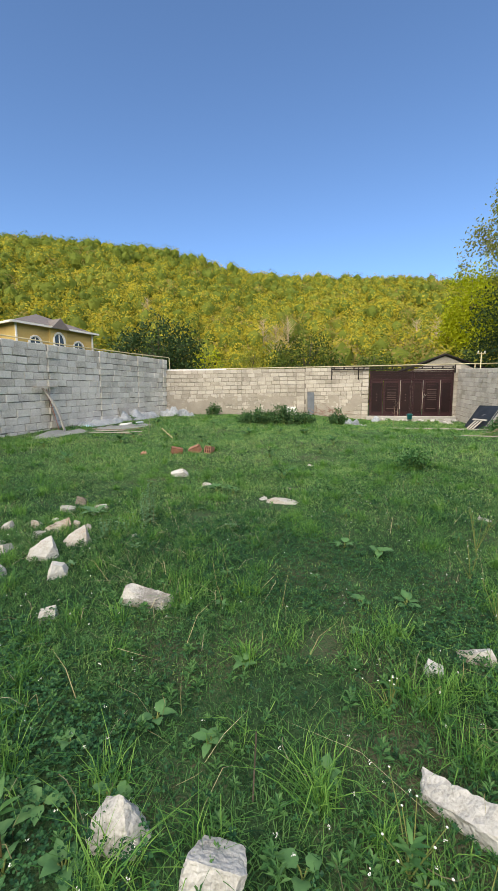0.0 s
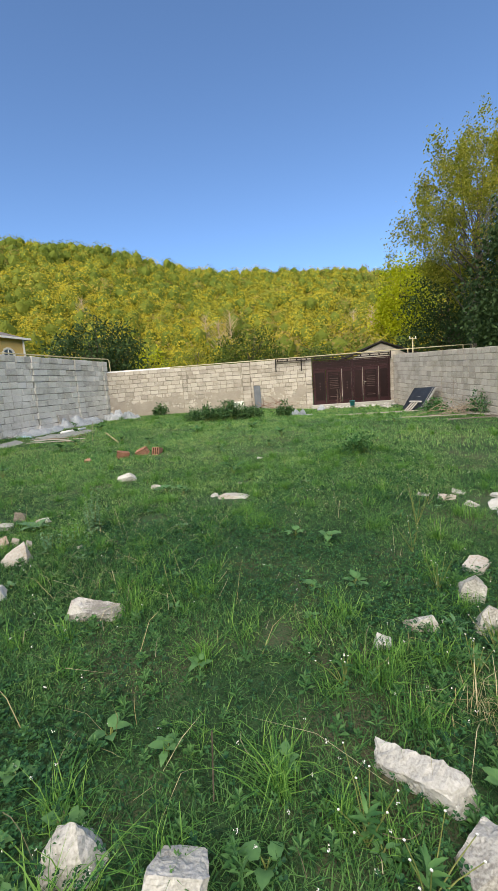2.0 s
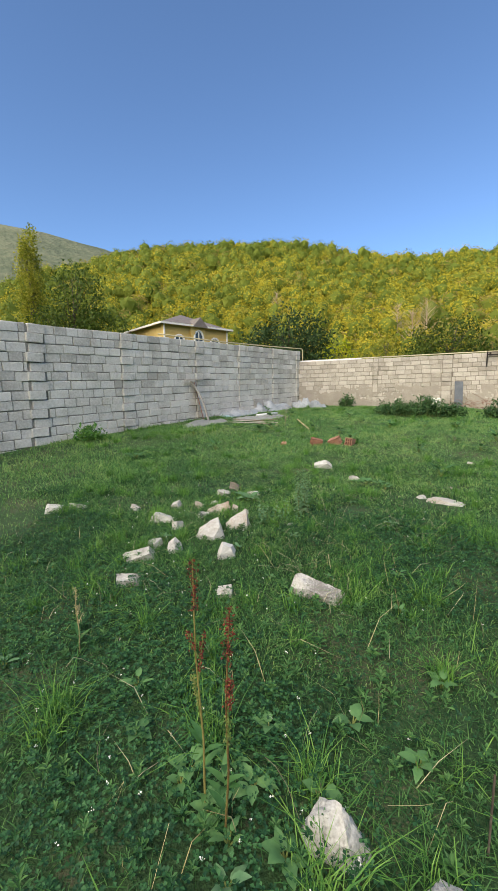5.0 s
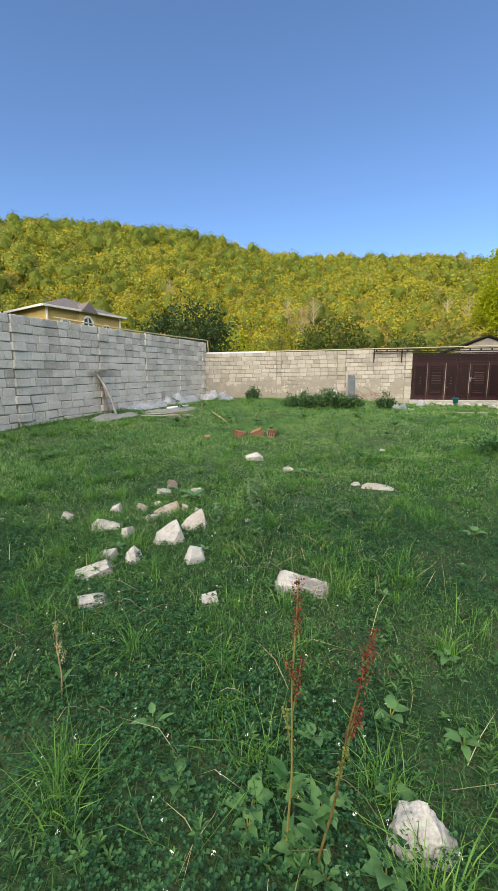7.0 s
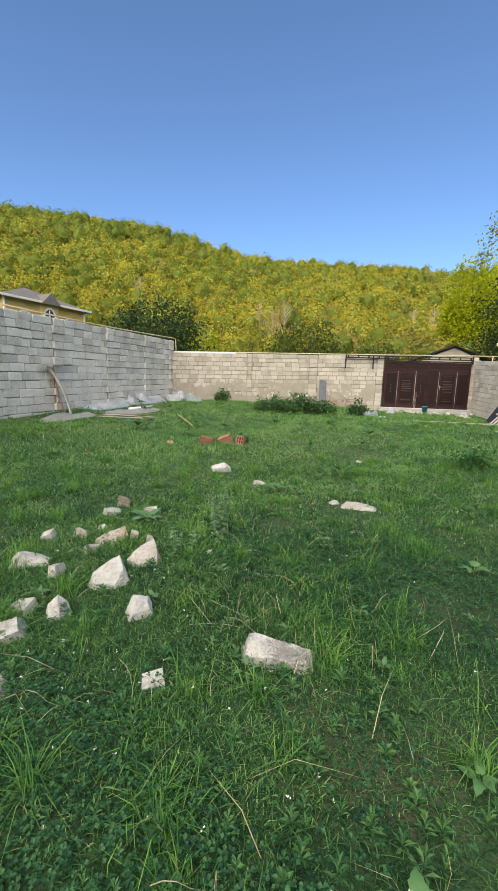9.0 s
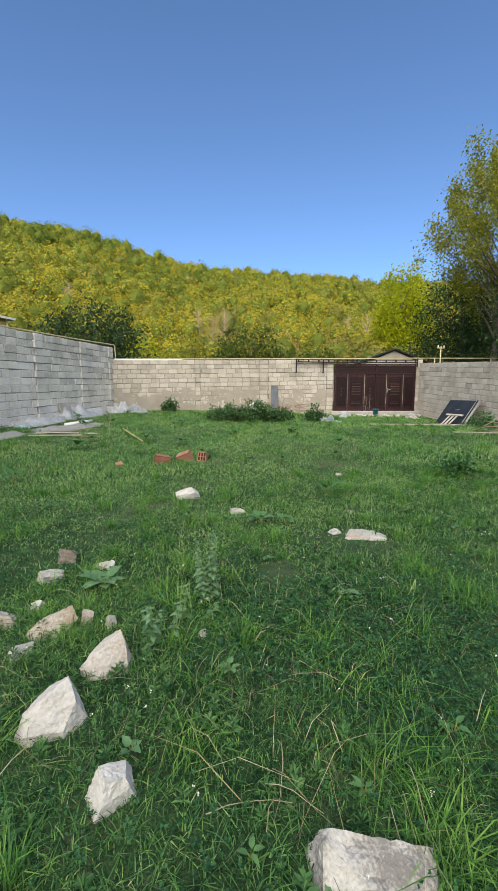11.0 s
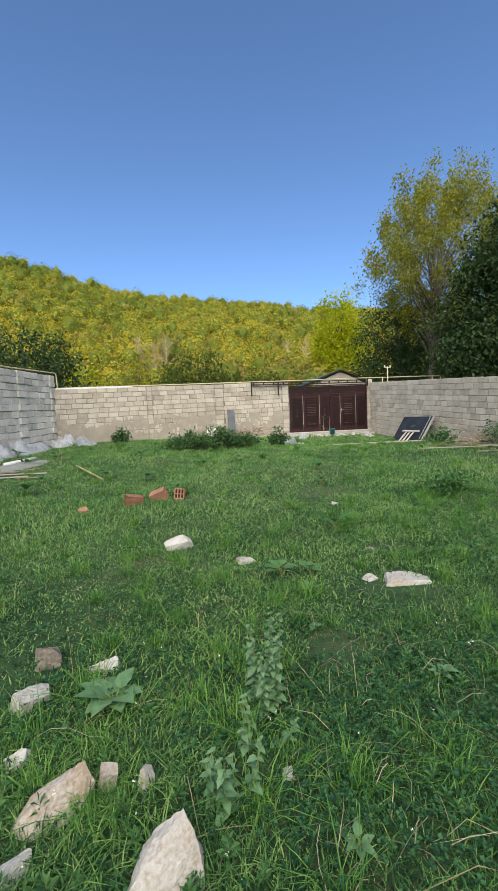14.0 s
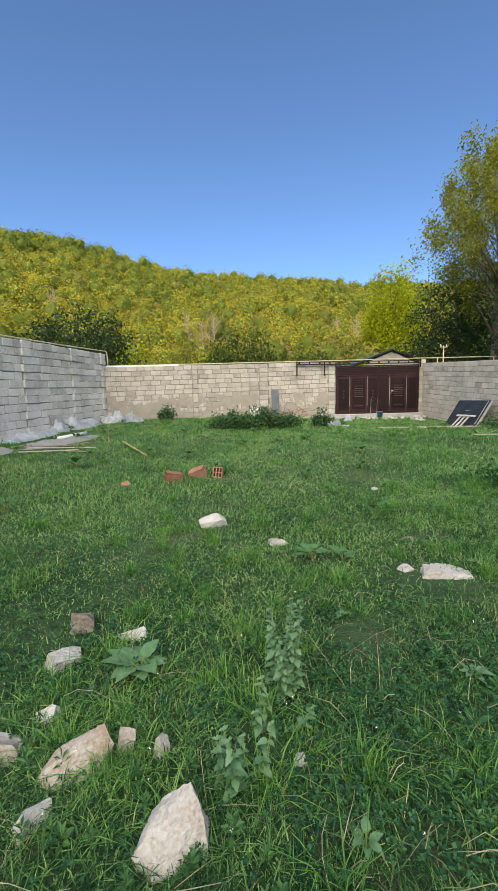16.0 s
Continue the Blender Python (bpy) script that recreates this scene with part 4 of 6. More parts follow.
def twig_heap(name, cx, cy, n, spread, h, mat, label, seed):
    rnd = random.Random(seed)
    bm = bmesh.new()
    for _ in range(n):
        a = rnd.uniform(0, 2 * math.pi)
        x, y = cx + rnd.gauss(0, spread), cy + rnd.gauss(0, spread * 0.6)
        ln = rnd.uniform(0.3, 1.1)
        z = gz(x, y) + rnd.uniform(0.02, h)
        d = Vector((math.cos(a), math.sin(a), rnd.uniform(-0.1, 0.5))) * ln
        tube(bm, [(x, y, z), Vector((x, y, z)) + d * 0.5 + Vector((0, 0, 0.05)), Vector((x, y, z)) + d], 0.012, 0.004, sides=5)
    return tagged(new(name, bm_mesh(name, bm, mat)), label, "branches", kind="stuff")


twig_heap("branch_heap", 4.0, -1.1, 34, 0.35, 0.35, M_redwood, "heap of dry reddish cut branches by the wall", 3)
twig_heap("branch_heap", 8.2, -8.7, 40, 0.5, 0.25, M_wood, "heap of dry grey branches by the wall", 4)

# ---- buildings behind the walls ----
def prism_roof(bm, corners, ridge):
    """Faces of a roof over four eave corners (in order) with two ridge points."""
    c = [bm.verts.new(p) for p in corners]
    r = [bm.verts.new(p) for p in ridge]
    bm.faces.new((c[0], c[1], r[0]))
    bm.faces.new((c[1], c[2], r[1], r[0]))
    bm.faces.new((c[2], c[3], r[1]))
    bm.faces.new((c[3], c[0], r[0], r[1]))
    bm.faces.new(c[::-1])
    bmesh.ops.recalc_face_normals(bm, faces=bm.faces)


def arch_window(parent, u, z, w, h, axis_m):
    """A white framed window with an arched head, set on a wall plane given by axis_m."""
    bm = bmesh.new()
    pts = [(-w / 2, 0), (w / 2, 0), (w / 2, h * 0.65)] + [(w / 2 * math.cos(t), h * 0.65 + h * 0.35 * math.sin(t)) for t in np.linspace(0.3, math.pi - 0.3, 6)] + [(-w / 2, h * 0.65)]
    for k, (o, dep) in enumerate(((1.0, 0.0),)):
        f = bm.faces.new([bm.verts.new((u + x * o, -0.03, z + y)) for x, y in pts])
    bm.transform(axis_m)
    win = part("window", bm, M_glass, parent)
    bm = bmesh.new()
    ring = [(u + x * 1.0, -0.07, z + y) for x, y in pts]
    tube(bm, ring + [ring[0]], 0.11, sides=6, cap=False)
    tube(bm, [(u, -0.06, z), (u, -0.06, z + h)], 0.05, sides=6)
    bm.transform(axis_m)
    part("frame", bm, M_white, win)


def build_house():
    cx, cy, a = -20.4, 20.4, math.degrees(math.atan2(0.8, 0.6))
    base = empty("yellow_house", pose(cx, cy, 0.2, 0, 0, a), "yellow rendered house with a grey hip roof and arched white windows", "house")
    la, lb, h = 8.5, 9.2, 8.0           # local x runs along the right facade, local y along the left one
    part("wall", boxes(((la / 2, lb / 2, h / 2), (la, lb, h))), M_yellow, base)
    bm = bmesh.new()
    o = 0.55
    prism_roof(bm, [(-o, -o, h), (la + o, -o, h), (la + o, lb + o, h), (-o, lb + o, h)], [(la / 2, 3.6, h + 1.9), (la / 2, lb - 3.6, h + 1.9)])
    part("roof", bm, M_roof_grey, base)
    part("eave", boxes(((la / 2, -o, h), (la + 2 * o, 0.14, 0.2)), ((-o, lb / 2, h), (0.14, lb + 2 * o - 0.3, 0.2)), ((la + o, lb / 2, h), (0.14, lb + 2 * o - 0.3, 0.2))), M_white, base)
    bm = bmesh.new()
    v = [bm.verts.new(p) for p in ((3.3, -0.75, h - 0.1), (5.3, -0.75, h - 0.1), (4.3, -0.75, h + 1.0), (4.3, 2.0, h + 1.0), (3.3, 1.0, h + 0.1), (5.3, 1.0, h + 0.1))]
    bm.faces.new((v[0], v[1], v[2]))
    bm.faces.new((v[0], v[2], v[3], v[4]))
    bm.faces.new((v[1], v[5], v[3], v[2]))
    part("dormer", bm, M_roof_grey, base)
    m = Matrix.Identity(4)
    for u, w, z in ((1.9, 1.2, 5.25), (6.7, 1.2, 5.25)):
        arch_window(base, u, z, w, 1.7, m)
    part("bay", boxes(((4.3, -0.12, h / 2 + 0.1), (1.9, 0.24, h + 0.2))), M_yellow, base)
    arch_window(base, 4.3, 5.15, 1.2, 2.4, Matrix.Translation((0, -0.26, 0)))
    part("drain_pipe", boxes(((la - 0.05, -0.1, h / 2), (0.14, 0.14, h)), ((0.05, -0.1, h / 2), (0.14, 0.14, h))), M_white, base)


def build_shed():
    e = empty("green_roofed_shed", pose(14.2, 5.9, 0.0, 0, 0, -15.6), "low block building with a green sheet metal gable roof", "house")
    w, ln, ez, pz = 6.0, 7.0, 2.72, 3.86
    part("wall", boxes(((0, ln / 2 + 0.3, 1.3), (w - 0.5, ln - 0.6, 2.6))), M_block, e)
    bm = bmesh.new()
    v = [bm.verts.new(p) for p in ((-w / 2 + 0.2, 0.04, 2.4), (w / 2 - 0.2, 0.04, 2.4), (0, 0.04, pz - 0.1))]
    bm.faces.new(v)
    r = bmesh.ops.extrude_face_region(bm, geom=bm.faces[:])
    for q in [g for g in r["geom"] if isinstance(g, bmesh.types.BMVert)]:
        q.co.y += 0.15
    bmesh.ops.recalc_face_normals(bm, faces=bm.faces)
    part("gable", bm, M_block, e)
    for s in (-1, 1):
        bm = bmesh.new()
        q = [bm.verts.new(p) for p in ((0, 0, pz), (s * w / 2, 0, ez), (s * w / 2, ln, ez), (0, ln, pz), (0, 0, pz - 0.05), (s * w / 2, 0, ez - 0.05), (s * w / 2, ln, ez - 0.05), (0, ln, pz - 0.05))]
        for f in ((0, 1, 2, 3), (7, 6, 5, 4), (0, 4, 5, 1), (1, 5, 6, 2), (2, 6, 7, 3)):
            bm.faces.new([q[k] for k in f])
        bmesh.ops.recalc_face_normals(bm, faces=bm.faces)
        roof = part("roof_slope", bm, M_roof_green, e)
        bm = bmesh.new()
        tube(bm, [(0, -0.03, pz - 0.06), (s * w / 2, -0.03, ez - 0.06)], 0.09, sides=4)
        part("bargeboard", bm, M_iron, roof)


build_house()
build_shed()


# ---- leaves ----
def leaf_cloud(centres, per, spread, size, seed, droop=0.0, aspect=0.55):
    """Leaves as folded pointed quads scattered round centres."""
    r = np.random.default_rng(seed)
    centres = np.asarray(centres, float)
    n = len(centres) * per
    c = np.repeat(centres, per, 0) + r.normal(0, 1, (n, 3)) * spread
    d = r.normal(0, 1, (n, 3))
    d[:, 2] -= droop
    d /= np.linalg.norm(d, axis=1, keepdims=True)
    up = r.normal(0, 0.5, (n, 3)) + (0, 0, 1)
    s = np.cross(d, up)
    s /= np.linalg.norm(s, axis=1, keepdims=True) + 1e-9
    nn = np.cross(s, d)
    ln = (size * r.uniform(0.6, 1.25, n))[:, None]
    wd = ln * aspect * 0.5
    v = np.stack([c, c + d * ln * 0.5 + s * wd + nn * ln * 0.08, c + d * ln, c + d * ln * 0.5 - s * wd + nn * ln * 0.08], 1).reshape(-1, 3)
    i = np.arange(n)[:, None] * 4
    t = np.concatenate([i + [0, 1, 2], i + [0, 2, 3]])
    return v, t


def build_tree(name, x, y, height, lobes, n_clusters, per, leaf, spread, mat, bark, label, seed, trunk_r=0.22, fork=0.3, droop=0.1, category="tree"):
    """A tapered trunk with limbs that reach into lobed masses of leaves."""
    rnd = random.Random(seed)
    z0 = gz(x, y)
    e = empty(name, pose(x, y, z0 - 0.1), label, category)
    bm = bmesh.new()
    lean = Vector((rnd.uniform(-0.4, 0.4), rnd.uniform(-0.4, 0.4), 0))
    stem = [Vector((0, 0, 0)) + lean * f + Vector((0.12 * math.sin(5 * f + seed), 0.12 * math.cos(4 * f), height * 0.86 * f)) for f in np.linspace(0, 1, 9)]
    tube(bm, stem, trunk_r, 0.03, sides=9)
    part("trunk", bm, bark, e, smooth=True)
    pts = []
    tot = sum(l[3] * l[4] * l[5] for l in lobes)
    for lx, ly, lz, rx, ry, rz in lobes:
        k = max(4, int(n_clusters * rx * ry * rz / tot))
        for _ in range(k):
            while True:
                q = Vector((rnd.uniform(-1, 1), rnd.uniform(-1, 1), rnd.uniform(-1, 1)))
                if 0.35 < q.length < 1.0 and rnd.random() < 0.25 + 0.75 * q.length:
                    break
            q *= 1 + 0.16 * noise.noise(q * 2.6 + Vector((seed, 0, 0)))
            p = Vector((lx + q.x * rx, ly + q.y * ry, lz + q.z * rz))
            if p.z > 0.25:
                pts.append(p)
    bm = bmesh.new()
    for p in pts[:: max(1, len(pts) // 70)]:
        f = min(0.95, max(fork, (p.z / (height * 0.86)) * rnd.uniform(0.45, 0.8)))
        k = f * 8
        a = stem[int(k)].lerp(stem[min(8, int(k) + 1)], k - int(k))
        r = trunk_r * (1 - f) * 0.45 + 0.015
        mid = a.lerp(p, 0.5) + Vector((rnd.uniform(-0.2, 0.2), rnd.uniform(-0.2, 0.2), rnd.uniform(-0.05, 0.25) * (p - a).length * 0.4))
        tube(bm, [a, a.lerp(mid, 0.5), mid, p], r, 0.008, sides=5, cap=False)
    tagged(part("branchwork", bm, bark, e, smooth=True), kind="stuff")
    v, t = leaf_cloud(pts, per, spread, leaf, seed, droop)
    ob = new("crown", np_mesh("crown", v, t, mat))
    ob.parent = e
    return e


build_tree("plane_tree", 17.6, 1.0, 15.9, [(0.8, 0, 10.2, 4.6, 4.6, 4.6), (-4.5, -1.4, 8.7, 2.0, 2.0, 1.6), (1.8, 0.4, 14.4, 2.7, 2.6, 2.4), (-2.6, -0.8, 11.6, 2.0, 2.0, 2.2), (3.4, 1, 11.4, 3.8, 3.8, 4.2)], 520, 105, 0.16, (0.20, 0.20, 0.34), M_leaf_gold, M_bark_limb,
           "tall airy broadleaf tree with leaves coloured sun gold and pale limbs", 11, 0.22, 0.25)
build_tree("walnut_tree", 16.1, -5.2, 11.0, [(0, 0, 5.2, 3.2, 3.4, 4.0), (-0.6, 0.6, 3.6, 2.6, 2.8, 2.2), (0.3, -0.4, 8.6, 2.5, 2.5, 2.4)], 760, 60, 0.21, (0.42, 0.42, 0.14), M_leaf_dark, M_bark,
           "dense dark green broadleaf tree overhanging the wall", 12, 0.22, 0.2, 0.5)
# added tree: its dark leaves replace shade on the tall tree's lower half
build_tree("shaded_crown_tree", 20.8, 7.0, 10.5, [(0, 0, 5.0, 4.0, 3.4, 4.4), (-0.6, 0.0, 3.4, 3.4, 3.0, 2.8), (4, -0.5, 5.8, 4.2, 3.2, 4.8)], 640, 44, 0.21, (0.42, 0.42, 0.36), M_leaf_dark, M_bark,
           "dark leaved tree behind the gate, coloured for the tall tree's shaded lower half", 13, 0.2, 0.2, 0.3)
build_tree("maple_tree", 33.0, 31.0, 17.0, [(0, 0, 10.0, 3.4, 3.4, 6.6), (-1.0, 0, 6.5, 3.2, 3.2, 4.5), (1.6, 0, 7.0, 3.0, 3.0, 4.5)], 620, 24, 0.42, (0.55, 0.55, 0.5), M_leaf_yellow, M_bark,
           "bright yellow green broadleaf tree in full sun", 14, 0.25, 0.15, 0.3)
build_tree("hazel_tree", 8.0, 20.5, 7.6, [(0, 0, 4.4, 3.4, 2.6, 3.0), (-2.4, 0, 3.6, 2.2, 2.0, 2.2), (2.4, 0, 3.6, 2.4, 2.0, 2.2)], 380, 18, 0.28, (0.4, 0.4, 0.35), M_leaf, M_bark,
           "rounded green broadleaf tree behind the wall", 15, 0.15, 0.1)
build_tree("walnut_tree", -6.4, 17.2, 8.4, [(0, 0, 5.0, 3.6, 3.0, 2.9), (-2.4, 0, 4.2, 2.4, 2.4, 2.4), (2.0, 0, 4.2, 2.4, 2.2, 2.4)], 380, 18, 0.32, (0.42, 0.42, 0.35), M_leaf_dark, M_bark,
           "dark green broadleaf tree beside the yellow house", 16, 0.18, 0.15, 0.3)
build_tree("orchard_tree", -31.5, 20.5, 15.5, [(0.8, 0, 10.4, 3.2, 3.2, 4.4), (-2.6, 0, 7.4, 3.0, 3.0, 3.4), (3.8, 0, 6.8, 3.2, 3.0, 3.2)], 420, 18, 0.36, (0.45, 0.45, 0.4), M_leaf, M_bark,
           "spreading green broadleaf tree beyond the grey wall", 17, 0.25, 0.15)
build_tree("poplar_tree", -50.3, 36.0, 22.5, [(0, 0, 7.5, 2.2, 2.2, 5.0), (0, 0, 13.0, 2.0, 2.0, 5.5), (0, 0, 18.0, 1.3, 1.3, 4.6)], 420, 18, 0.45, (0.35, 0.35, 0.6), M_leaf_gold, M_bark,
           "slender upright poplar with leaves coloured sun gold", 18, 0.3, 0.1, -0.5)
rb = random.Random(5)
for k in range(15):
    az = radians(-14 + k * 3.6 + rb.uniform(-1, 1))
    r = rb.uniform(40, 47)
    hgt = rb.uniform(3.6, 6.6)
    build_tree("shrub", -2.3 + r * math.sin(az), -17.5 + r * math.cos(az), hgt, [(0, 0, hgt * 0.5, 2.1, 1.9, hgt * 0.5), (1.3, 0, hgt * 0.4, 1.7, 1.6, hgt * 0.36), (-1.3, 0.3, hgt * 0.42, 1.6, 1.6, hgt * 0.36)], 150, 16, 0.30, (0.36, 0.36, 0.32),
               rb.choice((M_leaf, M_leaf_gold, M_leaf_gold, M_leaf_yellow)), M_bark, "leafy sunlit shrub behind the block wall", 40 + k, 0.08, 0.05, category="shrub")


# ---- wooded hill ----
def set_crown_tone(me, which):
    me.polygons.foreach_set("material_index", np.ascontiguousarray(which, np.int32))
    return me


def build_woods():
    r = np.random.default_rng(21)
    bm = bmesh.new()
    bmesh.ops.create_icosphere(bm, subdivisions=1, radius=1.0)
    base = np.array([v.co[:] for v in bm.verts])
    faces = np.array([[v.index for v in f.verts] for f in bm.faces])
    bm.free()
    spots = []
    for rad in np.concatenate([np.arange(48, 110, 2.0), np.arange(110, 204, 2.4)]):
        step = np.degrees((1.9 if rad < 110 else 2.3) / rad)
        for az in np.arange(-54, 58, step):
            spots.append((rad + r.normal(0, 1.2), az + r.normal(0, step * 0.35)))
    spots = np.array(spots)
    n = len(spots)
    px, py = -2 + spots[:, 0] * np.sin(np.radians(spots[:, 1])), -18.5 + spots[:, 0] * np.cos(np.radians(spots[:, 1]))
    pz = ground_z(px, py)
    size = r.choice((0.6, 0.85, 1.1, 1.35, 1.7), n) * r.uniform(0.9, 1.1, n) * np.where(spots[:, 0] < 110, 1.45, 1.65)
    tall = size * r.uniform(0.8, 1.35, n)
    ell = np.stack([size, size, tall], 1)
    mid = np.stack([px, py, pz + 0.9 + tall * 0.9 + size * r.uniform(-0.2, 0.6, n)], 1)
    near = spots[:, 0] < 110
    # crown tones: green, mixed, low-sun gold, late budding tan; more green high up
    green = np.clip(0.05 + (spots[:, 0] - 60) / 150 * 0.50 - 0.008 * spots[:, 1], 0.05, 0.8) + 0.15 * np.sin(spots[:, 0] * 0.13) * np.sin(spots[:, 1] * 0.3)
    u = r.uniform(0, 1, n)
    kind_of = np.where(u < green, 1, np.where(u < green + 0.40 * (1 - green), 0, np.where(u < green + 0.93 * (1 - green), 2, 3))).astype(np.int32)
    WOODS = [M_woods, M_woods_green, M_woods_gold, M_woods_tan]
    lump = 1 + 0.14 * np.sin(base[None, :, 0] * 4 + r.uniform(0, 9, n)[:, None]) * np.cos(base[None, :, 2] * 4 + r.uniform(0, 9, n)[:, None]) + r.normal(0, 0.035, (n, len(base)))
    V = base[None] * ell[:, None] * (0.70 * lump)[..., None] + mid[:, None]
    T = faces[None] + (np.arange(n) * len(base))[:, None, None]
    # every core takes the darker green, as shade in the gaps between crowns
    tagged(new("far_woods", set_crown_tone(np_mesh("far_woods", V.reshape(-1, 3), T.reshape(-1, 3), WOODS), np.ones(n * len(faces)))), "dense broadleaf forest covering the sunlit hill", "forest", kind="stuff")
    # leaf sprays that clothe the crowns
    per = np.where(near, 230, 150)
    idx = np.repeat(np.arange(n), per)
    d = r.normal(0, 1, (len(idx), 3))
    d /= np.linalg.norm(d, axis=1, keepdims=True)
    keep = (d[:, 1] < 0.35) & (d[:, 2] > -0.6)
    idx, d = idx[keep], d[keep]
    c = d * ell[idx] * r.uniform(0.72, 1.03, len(idx))[:, None] + mid[idx]
    nn = d + r.normal(0, 0.36, d.shape)
    a = np.cross(nn, r.normal(0, 1, d.shape))
    a /= np.linalg.norm(a, axis=1, keepdims=True)
    b = np.cross(nn, a)
    b /= np.linalg.norm(b, axis=1, keepdims=True)
    s = (r.uniform(0.18, 0.36, len(idx)) * np.where(near[idx], 0.85, 1.15))[:, None]
    v = np.stack([c - a * s - b * s * 0.4, c + a * s - b * s * 0.5, c + b * s * 0.8], 1).reshape(-1, 3)
    t = np.arange(len(v)).reshape(-1, 3)
    tagged(new("far_woods_leaves", set_crown_tone(np_mesh("far_woods_leaves", v, t, WOODS), kind_of[idx])), "outer leaf sprays of the hillside forest", "forest", kind="stuff")
    # bare pinkish dead trees among the green
    rr = random.Random(8)
    for az, rad, h in ((9.5, 66, 9), (11.2, 70, 10), (7.6, 74, 9), (-9.0, 92, 8), (31, 74, 9), (28.5, 80, 8)):
        x, y = -2 + rad * math.sin(radians(az)), -18.5 + rad * math.cos(radians(az))
        e = empty("bare_tree", pose(x, y, gz(x, y)), "leafless pale tan tree on the hillside", "tree", "bare hillside trees")
        bm = bmesh.new()
        tube(bm, [(0, 0, 0), (0.1, 0, h * 0.5), (0, 0.1, h)], 0.16, 0.03, sides=6)
        part("trunk", bm, M_twig, e)
        bm = bmesh.new()
        for k in range(110):
            z = rr.uniform(0.25, 0.95) * h
            a = rr.uniform(0, 6.28)
            ln = (h - z * 0.7) * rr.uniform(0.25, 0.5)
            p = Vector((0, 0, z))
            q = p + Vector((math.cos(a) * 0.9, math.sin(a) * 0.9, 0.9)).normalized() * ln
            tube(bm, [p, p.lerp(q, 0.5), q], 0.026, 0.008, sides=4, cap=False)
        tagged(part("branchwork", bm, M_twig, e), kind="stuff")


build_woods()

# ---- plants in the yard ----
def leaves_obj(name, v, t, mat, label, category, kind=""):
    return tagged(new(name, np_mesh(name, v, t, mat)), label, category, kind=kind)


def blades(xy, height, width, seed, bend=0.6, lean=0.25, z_off=0.0):
    """Grass blades: three tapering segments each."""
    r = np.random.default_rng(seed)
    n = len(xy)
    h = np.broadcast_to(np.asarray(height, float), (n,)) * r.uniform(0.55, 1.35, n)
    w = np.broadcast_to(np.asarray(width, float), (n,)) * r.uniform(0.7, 1.3, n)
    a = r.uniform(0, 2 * np.pi, n)
    d = np.stack([np.cos(a), np.sin(a), 0 * a], 1)
    s = np.stack([-np.sin(a + r.normal(0, 0.5, n)), np.cos(a), 0 * a], 1)
    b = (bend * r.uniform(0.2, 1.3, n))[:, None]
    l0 = (lean * r.normal(0, 1, n))[:, None]
    base = np.stack([xy[:, 0], xy[:, 1], ground_z(xy[:, 0], xy[:, 1]) - 0.008 + z_off], 1)
    hh, ww = h[:, None], w[:, None] / 2
    up = np.array([0, 0, 1.0])
    m = base + up * hh * 0.55 + d * hh * (0.18 * b + l0 * 0.5)
    tip = base + up * hh * (1 - 0.32 * b * b) + d * hh * (0.75 * b + l0)
    v = np.stack([base - s * ww, base + s * ww, m + s * ww * 0.75, m - s * ww * 0.75, tip], 1).reshape(-1, 3)
    i = np.arange(n)[:, None] * 5
    t = np.concatenate([i + [0, 1, 2], i + [0, 2, 3], i + [3, 2, 4]])
    return v, t


def inside_yard(p):
    left = -3.78 + (p[:, 1] - 0.2) * (5.32 / 12.4)
    right = 10.55 + (p[:, 1] + 1.45) * (2.05 / 9.05)
    north = np.where(p[:, 0] < 3.2, -0.02, np.where(p[:, 0] < 6.5, -0.1 * (p[:, 0] - 3.2), -0.62 - 0.27 * (p[:, 0] - 6.5)))
    return (p[:, 0] > left + 0.15) & (p[:, 0] < right - 0.15) & (p[:, 1] < north)


BARE = [(-0.62, -17.3, 0.22), (-0.5, -14.35, 0.5), (-1.5, -14.8, 0.3), (2.5, -15.8, 0.55), (-4.7, -5.6, 1.7), (-6.1, -7.6, 1.3), (-4.5, -6.9, 0.9), (8.2, -6.6, 0.7), (0.1, -13.6, 0.3), (-2.3, -15.35, 0.2)]


def lushness(x, y):
    return 0.5 + 0.5 * np.clip(waves(x, y, 0.9, 7.0) + 0.5 * waves(x, y, 2.6, 4.0), -1, 1)


def scatter(x0, x1, y0, y1, per_m2, seed, thin=0.35):
    r = np.random.default_rng(seed)
    n = int((x1 - x0) * (y1 - y0) * per_m2)
    p = np.stack([r.uniform(x0, x1, n), r.uniform(y0, y1, n)], 1)
    keep = inside_yard(p) & (r.uniform(0, 1, n) < thin + (1 - thin) * lushness(p[:, 0], p[:, 1]))
    for bx, by, br in BARE:
        dd = np.hypot(p[:, 0] - bx, p[:, 1] - by) / br
        keep &= r.uniform(0, 1, n) < np.clip(dd * dd, 0.08, 1)
    return p[keep]


def patchy(x, y, scale, seed, edge=0.25):
    """0 to 1: where one kind of plant takes over from another."""
    w = waves(x, y, scale, seed) + 0.45 * waves(x, y, scale * 2.7, seed + 3)
    return smooth01((w + edge) / (2 * edge))


